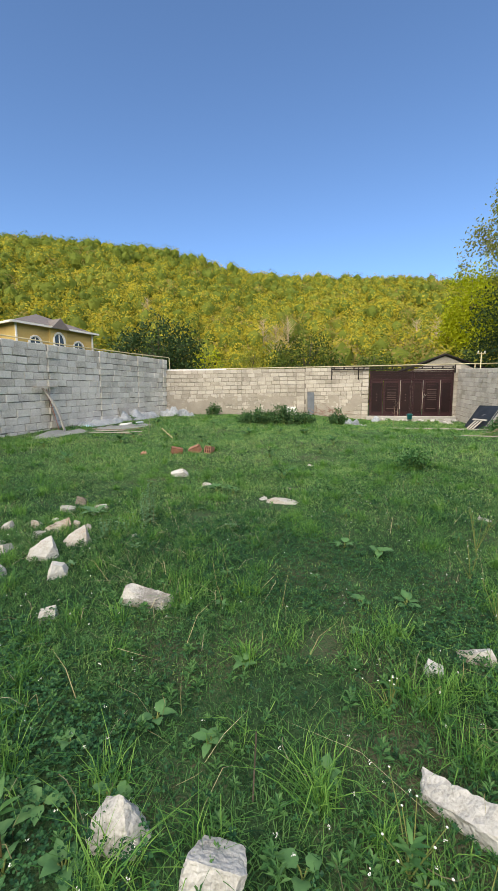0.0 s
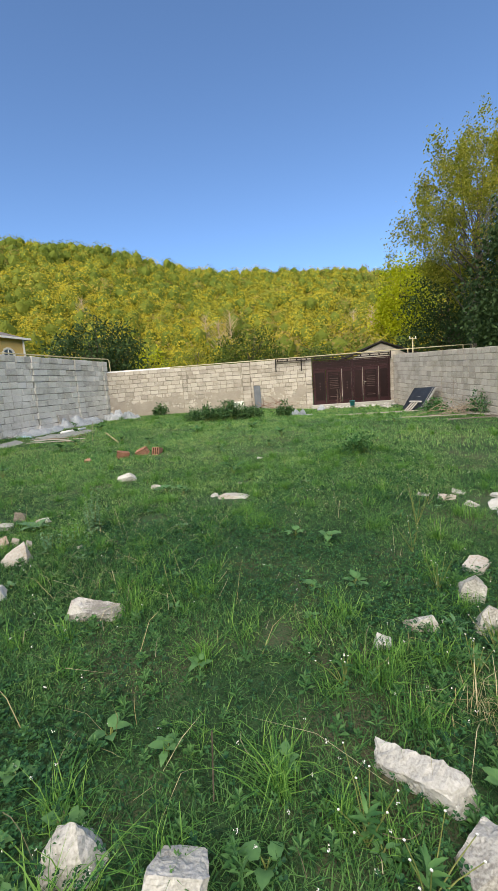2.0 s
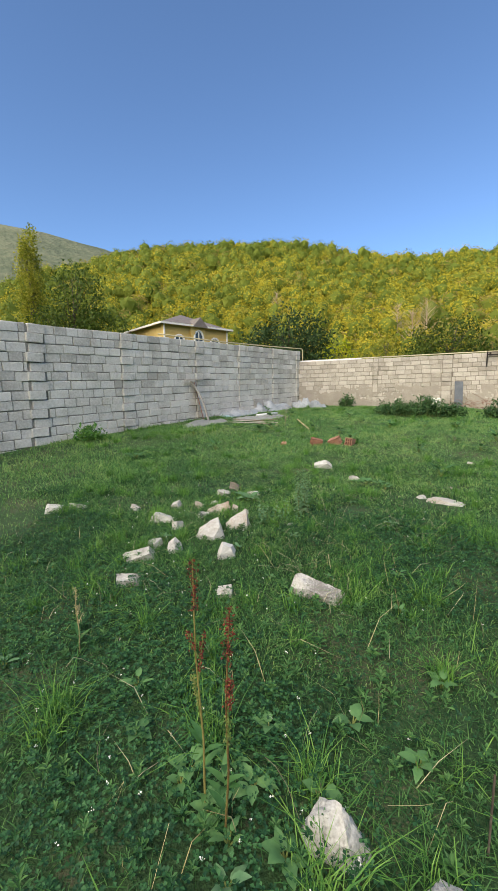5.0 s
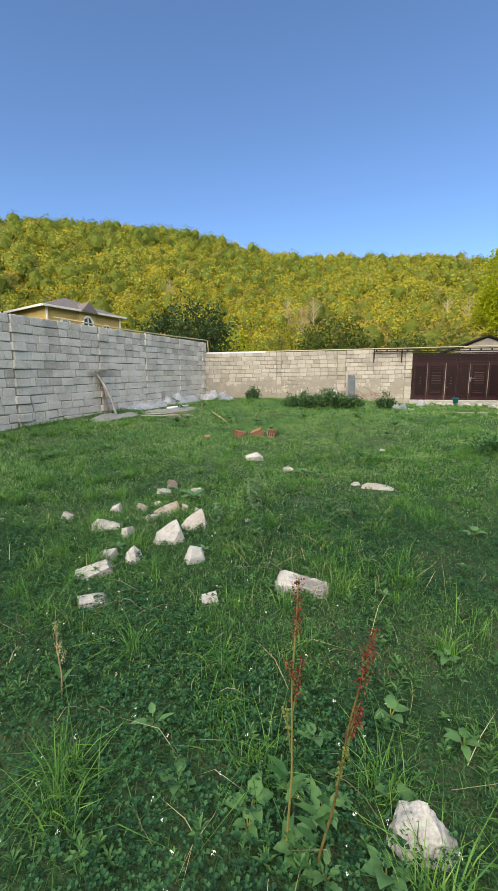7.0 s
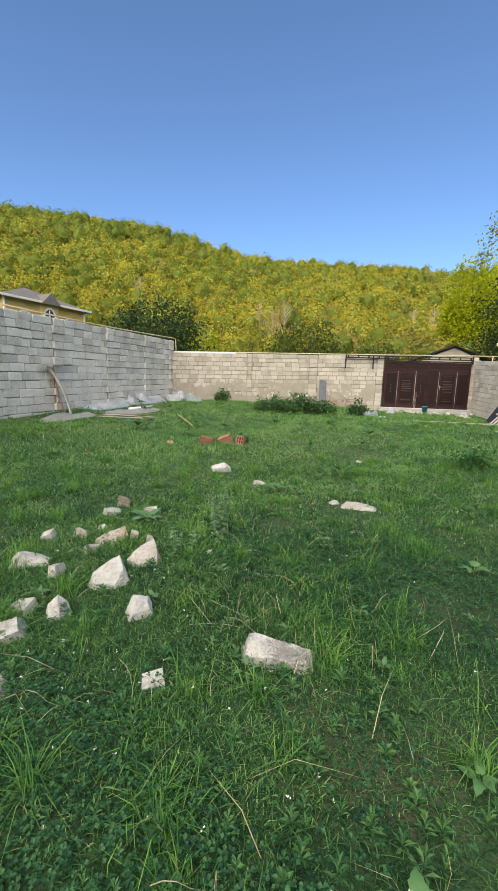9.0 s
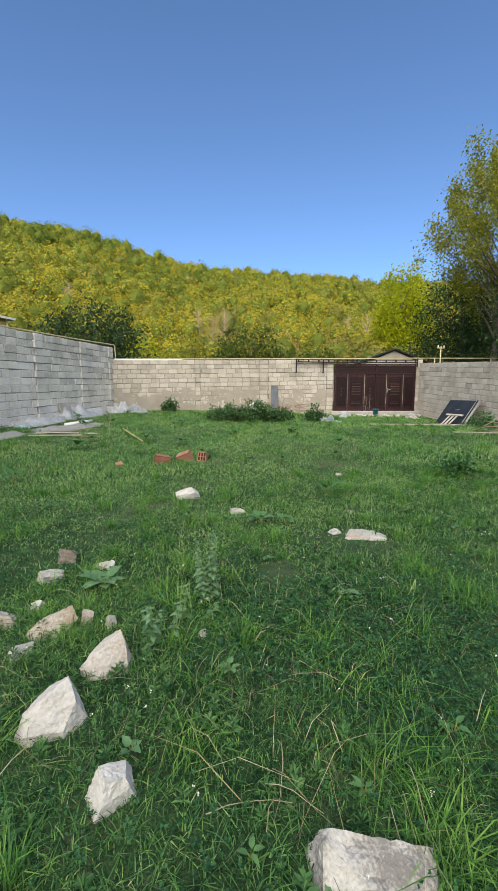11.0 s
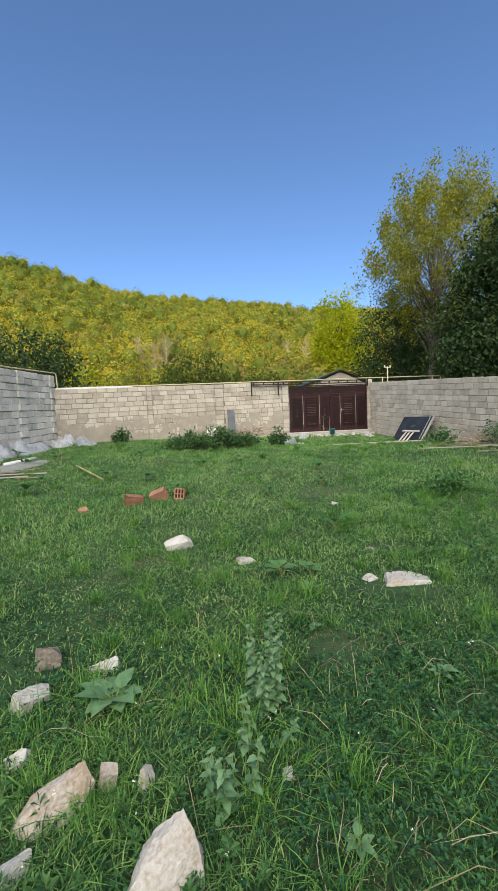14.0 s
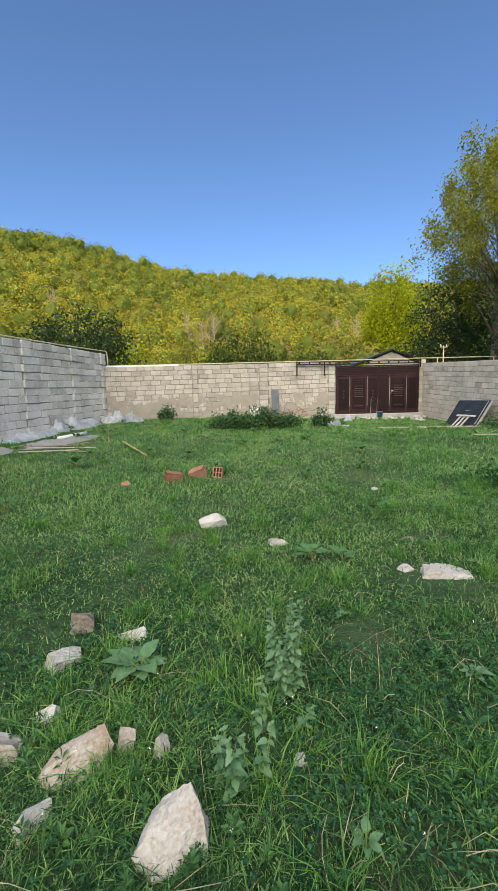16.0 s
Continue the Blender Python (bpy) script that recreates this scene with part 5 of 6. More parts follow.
def kites(c, d, ln, wd, r, fold=0.12):
    """Small leaves as folded kites from c along d."""
    s = np.cross(d, np.array([0, 0, 1.0]) + r.normal(0, 0.25, d.shape))
    s /= np.linalg.norm(s, axis=1, keepdims=True) + 1e-9
    nn = np.cross(s, d)
    ln, wd = ln[:, None], wd[:, None] / 2
    v = np.stack([c, c + d * ln * 0.6 + s * wd + nn * ln * fold, c + d * ln, c + d * ln * 0.6 - s * wd + nn * ln * fold], 1).reshape(-1, 3)
    i = np.arange(len(c))[:, None] * 4
    return v, np.concatenate([i + [0, 1, 2], i + [0, 2, 3]])


def strands(p, length, width, seed):
    """Fallen stalks: thin strips that wander just over the turf."""
    r = np.random.default_rng(seed)
    n = len(p)
    ln = length * r.uniform(0.4, 1.5, n)
    a, turn = r.uniform(0, 2 * np.pi, n), r.normal(0, 0.5, n)
    lift = r.uniform(0.0, 0.12, n)
    x, y = p[:, 0].copy(), p[:, 1].copy()
    rows = []
    for k in range(5):
        f = k / 4
        z = ground_z(x, y) + 0.03 + lift * math.sin(math.pi * min(1.0, 0.15 + f)) + 0.02 * r.uniform(0, 1, n)
        side = np.stack([-np.sin(a), np.cos(a), 0 * a], 1) * (width * (1.1 - 0.7 * f) / 2)
        c = np.stack([x, y, z], 1)
        rows += [c - side, c + side + (0, 0, 0.001)]
        x, y, a = x + np.cos(a) * ln / 4, y + np.sin(a) * ln / 4, a + turn * 0.5
    v = np.stack(rows, 1).reshape(-1, 3)
    i = np.arange(n)[:, None] * 10
    return v, np.concatenate([i + q for k in range(4) for q in ([2 * k, 2 * k + 1, 2 * k + 3], [2 * k, 2 * k + 3, 2 * k + 2])])


def build_grass():
    def lay(plots, mat, label):
        vs, ts, off = [], [], 0
        for x0, x1, y0, y1, dens, h, w, seed in plots:
            p = scatter(x0, x1, y0, y1, dens, seed)
            rr = np.random.default_rng(seed + 500)
            p = p[rr.uniform(0, 1, len(p)) > 0.55 * patchy(p[:, 0], p[:, 1], 1.25, 9.0) * smooth01((-14.6 - p[:, 1]) / 1.5)]
            lh = h * (0.5 + 1.0 * lushness(p[:, 0] + 11, p[:, 1] * 1.2))
            v, t = blades(p, lh, w, seed, 1.2, 1.0)
            vs.append(v), ts.append(t + off)
            off += len(v)
        leaves_obj("grass", np.concatenate(vs), np.concatenate(ts), mat, label, "grass", "stuff")

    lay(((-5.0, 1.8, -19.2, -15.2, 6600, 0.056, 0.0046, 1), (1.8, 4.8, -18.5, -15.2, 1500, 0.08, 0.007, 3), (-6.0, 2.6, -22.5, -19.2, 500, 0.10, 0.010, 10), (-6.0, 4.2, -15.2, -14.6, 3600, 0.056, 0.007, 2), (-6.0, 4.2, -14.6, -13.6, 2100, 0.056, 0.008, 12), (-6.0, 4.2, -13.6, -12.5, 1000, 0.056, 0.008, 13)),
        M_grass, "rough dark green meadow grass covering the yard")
    # mid and far beds take the lightened copy of the grass colour
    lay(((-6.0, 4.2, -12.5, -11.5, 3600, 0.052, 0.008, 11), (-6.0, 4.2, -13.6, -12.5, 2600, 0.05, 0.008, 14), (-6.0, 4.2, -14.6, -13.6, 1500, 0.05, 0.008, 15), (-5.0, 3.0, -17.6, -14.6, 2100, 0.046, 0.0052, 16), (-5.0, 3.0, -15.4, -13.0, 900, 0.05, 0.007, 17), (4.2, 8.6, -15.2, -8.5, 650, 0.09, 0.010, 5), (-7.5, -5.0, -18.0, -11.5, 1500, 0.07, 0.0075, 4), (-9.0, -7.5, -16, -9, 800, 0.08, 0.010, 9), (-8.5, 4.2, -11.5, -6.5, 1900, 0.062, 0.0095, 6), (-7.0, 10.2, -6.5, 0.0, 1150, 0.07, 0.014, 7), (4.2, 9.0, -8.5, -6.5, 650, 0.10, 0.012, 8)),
        M_grass_lit, "meadow grass towards the far walls, coloured brighter as if better lit")
    # clumps of taller grass
    r = np.random.default_rng(31)
    vs, ts, off = [], [], 0
    lone = np.array([(-1.9, -15.6), (-1.6, -15.5), (-2.3, -15.9), (-1.2, -16.9), (-1.0, -16.7), (0.9, -18.0), (1.1, -17.8), (-2.4, -16.2), (-2.0, -17.0), (-2.3, -15.2), (-1.6, -13.8), (-2.6, -17.3), (-0.2, -17.9), (-1.55, -15.75), (-1.42, -15.62), (-1.68, -15.9),
                     (-2.38, -15.5), (-2.2, -14.55), (-2.3, -14.4), (-1.55, -14.1), (-1.4, -14.0), (-1.62, -16.45), (-1.5, -16.6), (-1.35, -16.55), (0.35, -17.75), (0.22, -17.85), (-2.35, -17.75), (-2.42, -17.9), (-2.25, -18.05), (-0.9, -18.3), (-0.55, -18.6), (-0.7, -18.45), (-3.0, -14.5), (-2.75, -14.75)])
    lush = np.array([(5.2, -6.6), (5.8, -6.1), (6.4, -6.4), (5.5, -7.2), (6.9, -7.0), (4.6, -7.6), (-6.0, -9.6), (-6.6, -10.2), (-5.4, -9.2), (2.8, -11.8), (2.4, -12.3), (3.2, -12.1), (0.2, -12.9), (0.5, -12.7), (-0.5, -15.2)])
    near_c, far_c = scatter(-5.5, 3.5, -19.0, -12.0, 9.0, 41, 0.10), scatter(-8.0, 9.0, -12.0, -1.0, 2.6, 42, 0.12)
    thick = np.concatenate([lush + r.normal(0, 0.22, lush.shape) for _ in range(5)])
    for c in np.concatenate([near_c, far_c, lone, thick]):
        k = int(r.integers(35, 120)) if c[1] < -12 else int(r.integers(30, 70))
        sp = r.uniform(0.02, 0.07)
        p = c + r.normal(0, sp, (k, 2))
        v, t = blades(p, r.uniform(0.09, 0.20), 0.0048 if c[1] < -12 else 0.011, int(r.integers(1e6)), 1.25, 0.75)
        vs.append(v), ts.append(t + off)
        off += len(v)
    leaves_obj("grass_tufts", np.concatenate(vs), np.concatenate(ts), M_tuft, "taller fresh green clumps of grass", "grass", "stuff")
    # dead stalks: some still standing, most fallen
    p = np.concatenate([scatter(-5, 3, -19, -13, 7, 51), scatter(-2.3, -0.9, -16.9, -14.2, 16, 52), scatter(-7, 8, -13, -2, 3.0, 53), scatter(0.04, 0.30, -18.34, -18.10, 1100, 56, 1.0)])
    v, t = blades(p, 0.24, 0.0034, 54, 1.3, 0.9)
    leaves_obj("dry_stalks", v, t, M_straw, "straw coloured dead grass stalks", "grass", "stuff")
    p = np.concatenate([scatter(-5, 2.5, -19, -13, 9, 57), scatter(-2.5, -0.7, -16.6, -14.2, 36, 58), scatter(-3.4, -1.9, -16.2, -15.2, 26, 59), scatter(-2.9, -1.7, -17.2, -16.0, 18, 60)])
    v, t = strands(p, 0.22, 0.0030, 81)
    leaves_obj("fallen_stalks", v, t, M_thatch, "bleached dead stalks lying over the turf", "grass", "stuff")
    # clover: three rounded leaflets held flat on short stems
    p = np.concatenate([scatter(-5.2, 1.8, -19.2, -15.0, 2300, 61, 0.3), scatter(-6, 4, -15.0, -11.5, 520, 62, 0.15)])
    keep = r.uniform(0, 1, len(p)) < 0.06 + 0.94 * patchy(p[:, 0], p[:, 1], 1.25, 9.0)
    p = p[keep]
    n = len(p)
    top = np.column_stack([p, ground_z(p[:, 0], p[:, 1]) + r.uniform(0.018, 0.075, n)])
    a = (r.uniform(0, 2 * np.pi, n)[:, None] + np.array([0, 2.09, 4.19])).ravel()
    d = np.column_stack([np.cos(a), np.sin(a), r.normal(0.12, 0.28, 3 * n)])
    d /= np.linalg.norm(d, axis=1, keepdims=True)
    ln = np.repeat(r.uniform(0.011, 0.021, n) * np.where(p[:, 1] > -15, 1.4, 1.0), 3)
    v, t = kites(np.repeat(top, 3, 0), d, ln, ln * 0.95, r)
    leaves_obj("clover", v, t, M_clover, "low clover leaves in patches between the grass", "clover", "stuff")
    # young upright herbs: whorls of narrow leaves
    p = np.concatenate([scatter(-5.2, 2.6, -19.1, -14.5, 46, 65, 0.2), scatter(-2.8, 0.6, -18.9, -17.2, 46, 66, 0.3), scatter(-7, 8, -14.5, -4, 7, 67, 0.2)])
    n, m = len(p), 13
    hs = r.uniform(0.03, 0.12, n)
    f = np.tile(np.linspace(0.25, 1.0, m), n)
    base = np.column_stack([p, ground_z(p[:, 0], p[:, 1])])
    c = np.repeat(base, m, 0)
    c[:, 2] += f * np.repeat(hs, m)
    a = np.tile(np.arange(m) * 2.4, n) + np.repeat(r.uniform(0, 6.28, n), m)
    d = np.column_stack([np.cos(a), np.sin(a), 0.25 + 0.9 * f ** 2 + r.normal(0, 0.15, n * m)])
    d /= np.linalg.norm(d, axis=1, keepdims=True)
    ln = np.repeat(r.uniform(0.025, 0.06, n), m) * (1.15 - 0.5 * f)
    v, t = kites(c, d, ln, ln * np.repeat(r.uniform(0.24, 0.5, n), m), r)
    leaves_obj("young_herbs", v, t, M_weed, "small upright herbs with whorled narrow leaves", "weeds", "stuff")
    # small white flowers
    p = np.concatenate([scatter(-5, 3, -19, -14, 9, 71), scatter(-3.6, -1.6, -18.6, -16.6, 22, 76), scatter(-8, 8, -14, -5, 2.5, 72), scatter(-0.75, 0.2, -19.0, -18.0, 22, 73), scatter(-0.4, 0.9, -18.2, -17.2, 14, 74), scatter(-2.2, -0.6, -12.6, -10.8, 14, 77), scatter(1.6, 3.4, -15.6, -13.2, 12, 78)])
    z = ground_z(p[:, 0], p[:, 1]) + r.uniform(0.05, 0.13, len(p))
    v, t = leaf_cloud(np.column_stack([p, z]), 6, (0.003, 0.003, 0.003), 0.007, 75, 0.0, 0.8)
    leaves_obj("small_flowers", v, t, M_petal, "tiny white clover and daisy flowers", "flowers", "stuff")


build_grass()


def broad_leaf(bm, p, d, ln, wd, curl, rnd, lobes=0.12):
    """A broad leaf with a midrib fold and wavy edge, 14 faces."""
    d = Vector(d).normalized()
    s = d.cross(Vector((0, 0, 1)))
    s = s.normalized() if s.length > 1e-3 else Vector((1, 0, 0))
    nrm = s.cross(d)
    rows = []
    for i in range(8):
        f = i / 7
        w = wd / 2 * math.sin(math.pi * min(1.0, 0.08 + 0.92 * f) ** 0.75) * (1 + lobes * math.sin(i * 2.6 + ln * 90))
        c = Vector(p) + d * ln * f + nrm * (-curl * ln * f * f + 0.25 * curl * ln * f)
        rows.append((bm.verts.new(c + s * w + nrm * w * 0.25), bm.verts.new(c), bm.verts.new(c - s * w + nrm * w * 0.25)))
    for a, b in zip(rows, rows[1:]):
        bm.faces.new((a[0], a[1], b[1], b[0]))
        bm.faces.new((a[1], a[2], b[2], b[1]))


def rosette(name, x, y, n, ln, wd, rise, mat, label, seed, category="weed", group=""):
    """A low weed of broad leaves on short stalks."""
    rnd = random.Random(seed)
    e = empty(name, pose(x, y, gz(x, y)), label, category, group)
    for k in range(n):
        a = 2 * math.pi * (k + rnd.uniform(-0.3, 0.3)) / n
        up = rise * rnd.uniform(0.5, 1.2)
        q = Vector((math.cos(a) * 0.25 * ln, math.sin(a) * 0.25 * ln, up * 0.7))
        bm = bmesh.new()
        tube(bm, [(0, 0, 0), q * 0.5 + Vector((0, 0, up * 0.1)), q], 0.004, 0.003, sides=5)
        st = part("stalk", bm, M_stem, e)
        bm = bmesh.new()
        broad_leaf(bm, q, (math.cos(a), math.sin(a), rnd.uniform(0.1, 0.8)), ln * rnd.uniform(0.7, 1.15), wd * rnd.uniform(0.8, 1.15), rnd.uniform(0.15, 0.5), rnd)
        part("leaf", bm, mat, e, smooth=True)
    return e


def mint(x, y, h, n, seed, label, spread=0.035):
    """An upright leafy herb with paired leaves up its stems."""
    rnd = random.Random(seed)
    e = empty("mint_plant", pose(x, y, gz(x, y)), label, "weed")
    nodes = max(5, int(h / 0.035))
    for _ in range(n):
        b = Vector((rnd.gauss(0, spread), rnd.gauss(0, spread), 0))
        top = Vector((b.x * 1.7 + rnd.gauss(0, 0.02), b.y * 1.7 + rnd.gauss(0, 0.02), h * rnd.uniform(0.5, 1.04)))
        bm = bmesh.new()
        tube(bm, [b, b.lerp(top, 0.5) + Vector((0.01, 0, 0)), top], 0.004, 0.002, sides=5)
        st = part("stem", bm, M_stem, e)
        bm = bmesh.new()
        for k in range(nodes):
            f = 0.12 + 0.88 * k / (nodes - 1)
            p = b.lerp(top, f)
            for s in (0, 1):
                a = k * 1.57 + s * math.pi + rnd.uniform(-0.8, 0.8)
                ln = 0.056 * (1.2 - 0.75 * f) * rnd.uniform(0.7, 1.2)
                broad_leaf(bm, p, (math.cos(a), math.sin(a), rnd.uniform(-0.1, 0.5)), ln, ln * 0.74, 0.5, rnd)
        part("foliage", bm, M_mint, st, smooth=True)
    return e


mint(-2.13, -15.06, 0.62, 8, 1, "tall grey green mint like weed in the grass")
mint(-2.50, -15.44, 0.27, 5, 2, "bushy grey green mint like weed beside limestone lumps")
mint(-2.27, -15.26, 0.21, 4, 3, "small grey green mint like weed", 0.05)
rosette("burdock", -2.86, -14.66, 12, 0.16, 0.10, 0.10, M_mint, "broad leaved bluish green burdock among stones", 4)
# broad leaved weeds near the first standing place
wr = random.Random(77)
for x, y, n, ln in ((-2.15, -18.35, 6, 0.09), (-2.02, -18.22, 5, 0.09), (-1.86, -18.42, 6, 0.09), (-1.75, -18.2, 4, 0.10), (-2.3, -18.2, 4, 0.10), (-2.0, -17.95, 4, 0.09), (-1.62, -17.85, 4, 0.09), (-1.02, -18.52, 3, 0.10), (-0.35, -18.95, 5, 0.10),
                    (-0.05, -18.55, 6, 0.09), (-1.15, -17.5, 5, 0.08), (-0.2, -16.9, 6, 0.09), (0.15, -16.95, 7, 0.11), (-2.6, -18.1, 4, 0.09), (-1.35, -18.0, 6, 0.08), (-0.85, -18.2, 5, 0.08), (0.3, -16.1, 6, 0.13), (0.0, -15.9, 5, 0.12), (-1.3, -13.7, 7, 0.16), (-1.05, -13.8, 5, 0.14)):
    rosette("weed", x, y, n, ln * 0.85, ln * 0.62, ln * 0.8, M_weed_pale, "fresh green broad leaved weed in the grass", wr.randint(0, 9999), group="broad leaved weeds")
for k in range(70):
    x, y = wr.uniform(-5.2, 2.6), wr.uniform(-19.0, -13.0)
    rosette("weed", x, y, wr.randint(4, 7), wr.uniform(0.04, 0.085), wr.uniform(0.02, 0.04), wr.uniform(0.04, 0.09), wr.choice((M_weed, M_weed_pale, M_mint)), "small green broad leaved weed in the grass", wr.randint(0, 9999), group="small weeds")
for k in range(26):
    x, y = wr.uniform(-6.0, 7.5), wr.uniform(-13.0, -3.0)
    rosette("weed", x, y, wr.randint(6, 9), wr.uniform(0.14, 0.26), wr.uniform(0.06, 0.1), wr.uniform(0.12, 0.25), M_weed, "leafy green weed clump in the meadow", wr.randint(0, 9999), group="meadow weeds")


def dock(x, y, h, seed, label, red=True, tip=(0.0, 0.0)):
    """A tall dock stalk with rusty seed spikes."""
    rnd = random.Random(seed)
    e = empty("dock_plant", pose(x, y, gz(x, y)), label, "weed")
    head = Vector((*tip, h))
    stalk = [Vector((0, 0, 0)), head * 0.33 + Vector((0.008, 0, 0)), head * 0.66 - Vector((0.006, 0, 0)), head]

    def spike(name, a, b, mat, parent, wide):
        n = max(8, int((b - a).length / 0.004))
        c = [a.lerp(b, f) + Vector((rnd.gauss(0, 0.004), rnd.gauss(0, 0.004), 0)) for f in np.linspace(0, 1, n) if noise.noise((f * 7, seed, a.z * 9)) > -0.28]
        v, t = leaf_cloud(c, 5, (wide, wide, 0.005), 0.008, seed, 0.2, 0.9)
        new(name, np_mesh(name, v, t, mat)).parent = parent

    bm = bmesh.new()
    tube(bm, stalk, 0.005, 0.002, sides=6)
    st = part("stalk", bm, M_dock_stem if red else M_straw, e)
    spike("seed_head", head * 0.80, head, M_dock if red else M_straw, st, 0.007)
    for f0, f1, mat in ((0.56, 0.74, M_dock), (0.42, 0.58, M_stem), (0.66, 0.76, M_dock)):
        a = head * f0
        b = head * f1 + Vector((rnd.uniform(-0.035, 0.03), rnd.uniform(-0.02, 0.02), 0))
        bm = bmesh.new()
        tube(bm, [a, a.lerp(b, 0.5), b], 0.003, 0.0015, sides=5)
        side = part("side_stalk", bm, M_stem if red else M_straw, e)
        spike("seed_head", a.lerp(b, 0.25), b, mat if red else M_straw, side, 0.005)
    bm = bmesh.new()
    for k in range(8):
        z = h * 0.3 * rnd.random()
        a = rnd.uniform(0, 6.28)
        broad_leaf(bm, (0, 0, z), (math.cos(a), math.sin(a), 0.9), 0.09, 0.028, 0.3, rnd)
    part("foliage", bm, M_weed, e, smooth=True)


dock(-2.185, -18.33, 1.08, 1, "tall dock plant with a rusty red seed spike", tip=(0.01, -0.09))
dock(-2.09, -18.38, 1.02, 2, "leaning dock plant with rusty red seed spikes", tip=(0.085, -0.19))
dock(-3.25, -17.64, 0.42, 3, "dead straw coloured dock stalk", red=False)
dock(1.29, -17.2, 0.5, 4, "leaning dock plant with a rusty red seed spike")


def daisy(x, y, h, n, seed):
    rnd = random.Random(seed)
    e = empty("daisy_plant", pose(x, y, gz(x, y)), "wild daisy with small white flowers on thin stems", "flower", "wild daisies")
    for _ in range(n):
        top = Vector((rnd.gauss(0, 0.07), rnd.gauss(0, 0.07), h * rnd.uniform(0.65, 1.0)))
        bm = bmesh.new()
        tube(bm, [(0, 0, 0), top * 0.5 + Vector((0.01, 0.01, 0)), top], 0.003, 0.0015, sides=5)
        st = part("stem", bm, M_stem, e)
        bm = bmesh.new()
        for k in range(7):
            a = 6.283 * k / 7
            broad_leaf(bm, top, (math.cos(a), math.sin(a), 0.3), 0.0055, 0.0045, 0.1, rnd, 0.0)
        part("petals", bm, M_petal, st)
    bm = bmesh.new()
    for k in range(12):
        a = rnd.uniform(0, 6.28)
        broad_leaf(bm, (0, 0, h * rnd.uniform(0.1, 0.6)), (math.cos(a), math.sin(a), 0.6), 0.07, 0.018, 0.3, rnd)
    part("foliage", bm, M_weed, e, smooth=True)


for k, (x, y, h) in enumerate(((1.3, -16.1, 0.5), (0.1, -18.45, 0.3), (-0.55, -18.75, 0.26), (-0.65, -18.55, 0.24), (0.3, -18.0, 0.28), (0.7, -17.2, 0.3), (-0.1, -18.9, 0.3), (0.9, -16.6, 0.32), (0.55, -17.9, 0.3), (-0.4, -17.85, 0.22), (2.1, -16.8, 0.4))):
    daisy(x, y, h, 7, k)


def bramble(x, y, w, d, h, n, leaf, mat, label, seed):
    rnd = random.Random(seed)
    e = empty("bramble_bush", pose(x, y, gz(x, y)), label, "bush")
    tips = []
    bm = bmesh.new()
    for _ in range(n):
        q = Vector((rnd.uniform(-1, 1) * w / 2, rnd.uniform(-1, 1) * d / 2, 0))
        top = Vector((q.x, q.y, h * rnd.uniform(0.45, 1.0) * (1.1 - 0.7 * (2 * q.x / w) ** 2)))
        b = Vector((q.x * 0.8, q.y * 0.8, 0))
        tube(bm, [b, b.lerp(top, 0.6) + Vector((0, 0, 0.05)), top], 0.006, 0.002, sides=4)
        tips += [b.lerp(top, f) for f in (0.45, 0.7, 0.9, 1.0)]
    tagged(part("stem_mass", bm, M_stem, e), kind="stuff")
    v, t = leaf_cloud(tips, 12, (0.09, 0.09, 0.05), leaf, seed, 0.15, 0.6)
    ob = new("foliage", np_mesh("foliage", v, t, mat))
    ob.parent = e


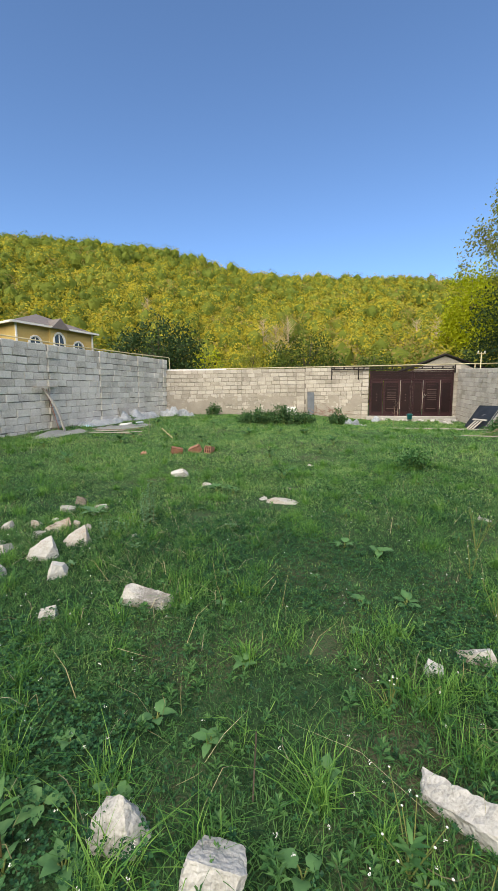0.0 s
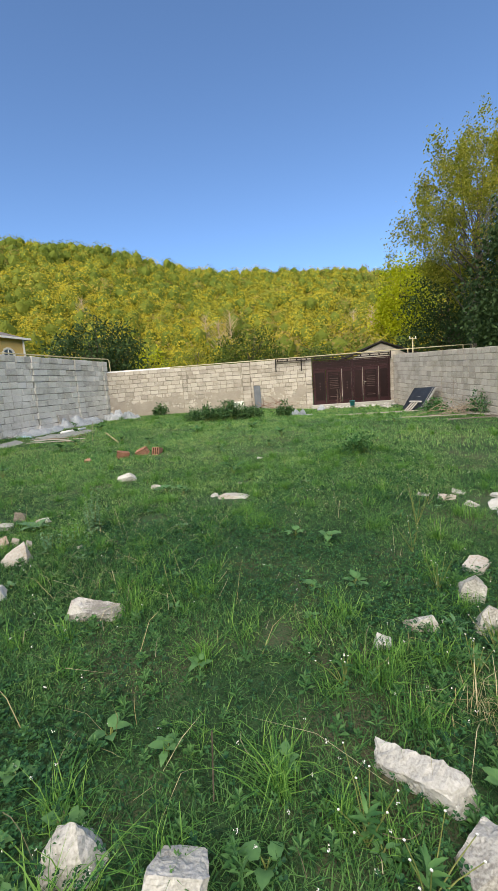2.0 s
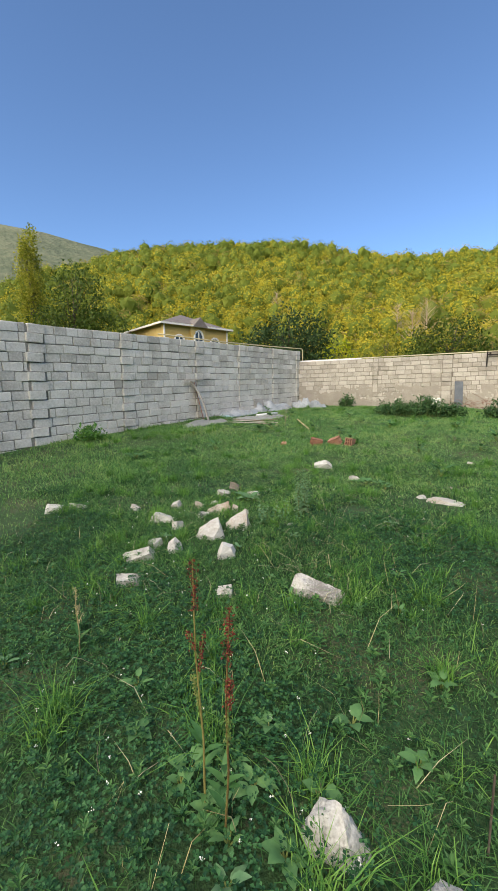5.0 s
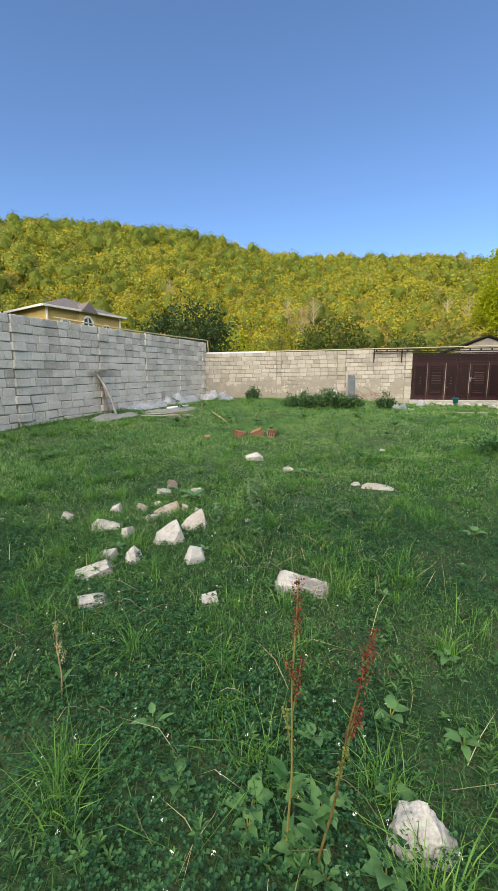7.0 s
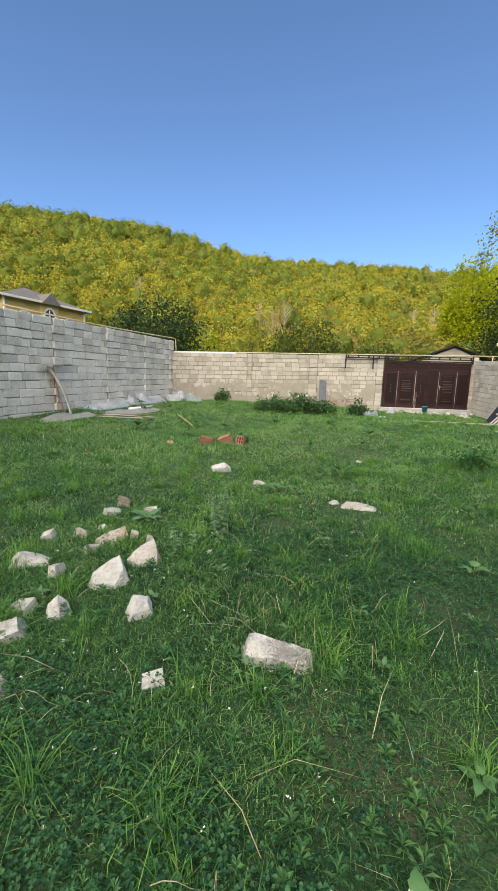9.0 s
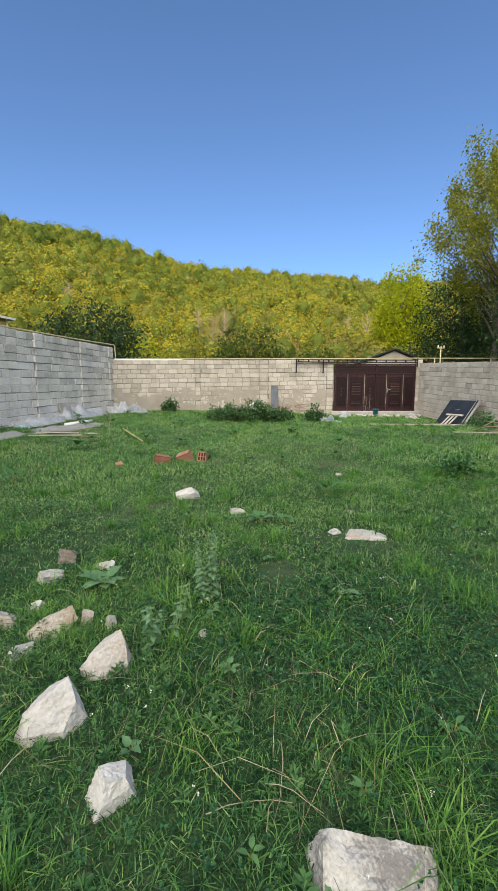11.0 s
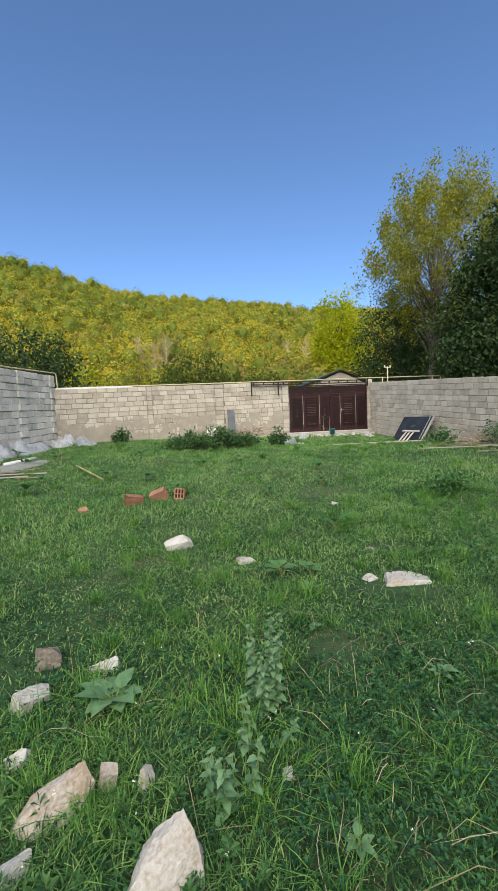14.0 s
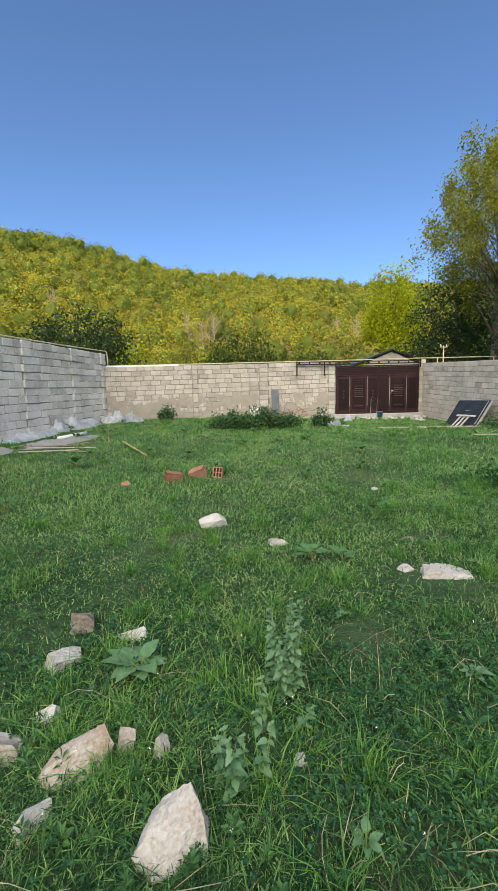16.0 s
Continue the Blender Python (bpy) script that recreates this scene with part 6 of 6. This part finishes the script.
bramble(0.35, -4.6, 1.5, 1.1, 0.55, 44, 0.085, M_bramble, "green bramble thicket in front of the wall", 1)
bramble(1.35, -4.8, 1.3, 1.1, 0.68, 48, 0.085, M_bramble, "tall green bramble thicket in front of the wall", 2)
bramble(2.0, -5.1, 0.6, 0.7, 0.52, 16, 0.085, M_bramble, "low green bramble in front of the wall", 9)
bramble(-1.36, -0.5, 0.55, 0.45, 0.55, 14, 0.10, M_bramble, "small dark green bush at the foot of the wall", 3)
bramble(3.45, -4.6, 0.6, 0.5, 0.6, 16, 0.10, M_bramble, "small dark green bush near a white sack", 4)
bramble(-7.9, -11.0, 0.5, 0.6, 0.4, 14, 0.09, M_tuft, "tuft of weeds at the foot of the grey wall", 5)
bramble(2.6, -12.2, 0.7, 0.6, 0.35, 22, 0.07, M_weed, "leafy weed clump in the meadow", 6)
bramble(8.2, -7.4, 0.5, 1.2, 0.5, 16, 0.09, M_weed, "weeds growing through the pole heap", 7)
bramble(8.7, -9.0, 0.4, 0.8, 0.8, 12, 0.09, M_weed, "thin weeds at the foot of the wall", 8)
for k, (x, y, h) in enumerate(((7.1, -2.2, 1.0), (6.0, -4.2, 1.1), (8.9, -6.9, 1.4), (8.5, -8.0, 1.2), (-3.35, -7.6, 0.6))):
    e = empty("dry_stalk", pose(x, y, gz(x, y)), "tall thin dry weed stalk", "weed", "dry weed stalks")
    bm = bmesh.new()
    tube(bm, [(0, 0, 0), (0.02, 0, h * 0.5), (0.06, 0.02, h)], 0.007, 0.003, sides=5)
    part("stem", bm, M_wood, e)
    bm = bmesh.new()
    for j in range(7):
        z = h * (0.4 + 0.08 * j)
        a = j * 2.4
        tube(bm, [(0.03, 0, z), (0.03 + 0.1 * math.cos(a), 0.1 * math.sin(a), z + 0.1)], 0.003, 0.002, sides=4)
    tagged(part("twig_mass", bm, M_wood, e), kind="stuff")
plank("rusty_rod", (-1.17, -18.25, gz(-1.17, -18.25)), (-1.15, -18.20, gz(-1.15, -18.2) + 0.27), 0.006, 0.006, M_bark, "thin rusty rod standing in the grass", "rod", up=(1, 0, 0))
build_wall("wall_south_1", back_l, Vector((back_l.x + 0.5, -26.0)), 2.2, 1.2, -2.5, 0.2, M_block_grey, "grey block wall behind the yard", part_reach=0)
build_wall("wall_south_2", Vector((back_l.x + 0.5, -26.0)), Vector((back_r.x, -26.0)), 1.2, 1.2, -2.5, 0.2, M_block_grey, "grey block wall behind the yard", part_reach=0)
build_wall("wall_south_3", Vector((back_r.x, -26.0)), back_r, 1.2, 1.2, -2.5, 0.2, M_block, "limestone block wall behind the yard", part_reach=0)
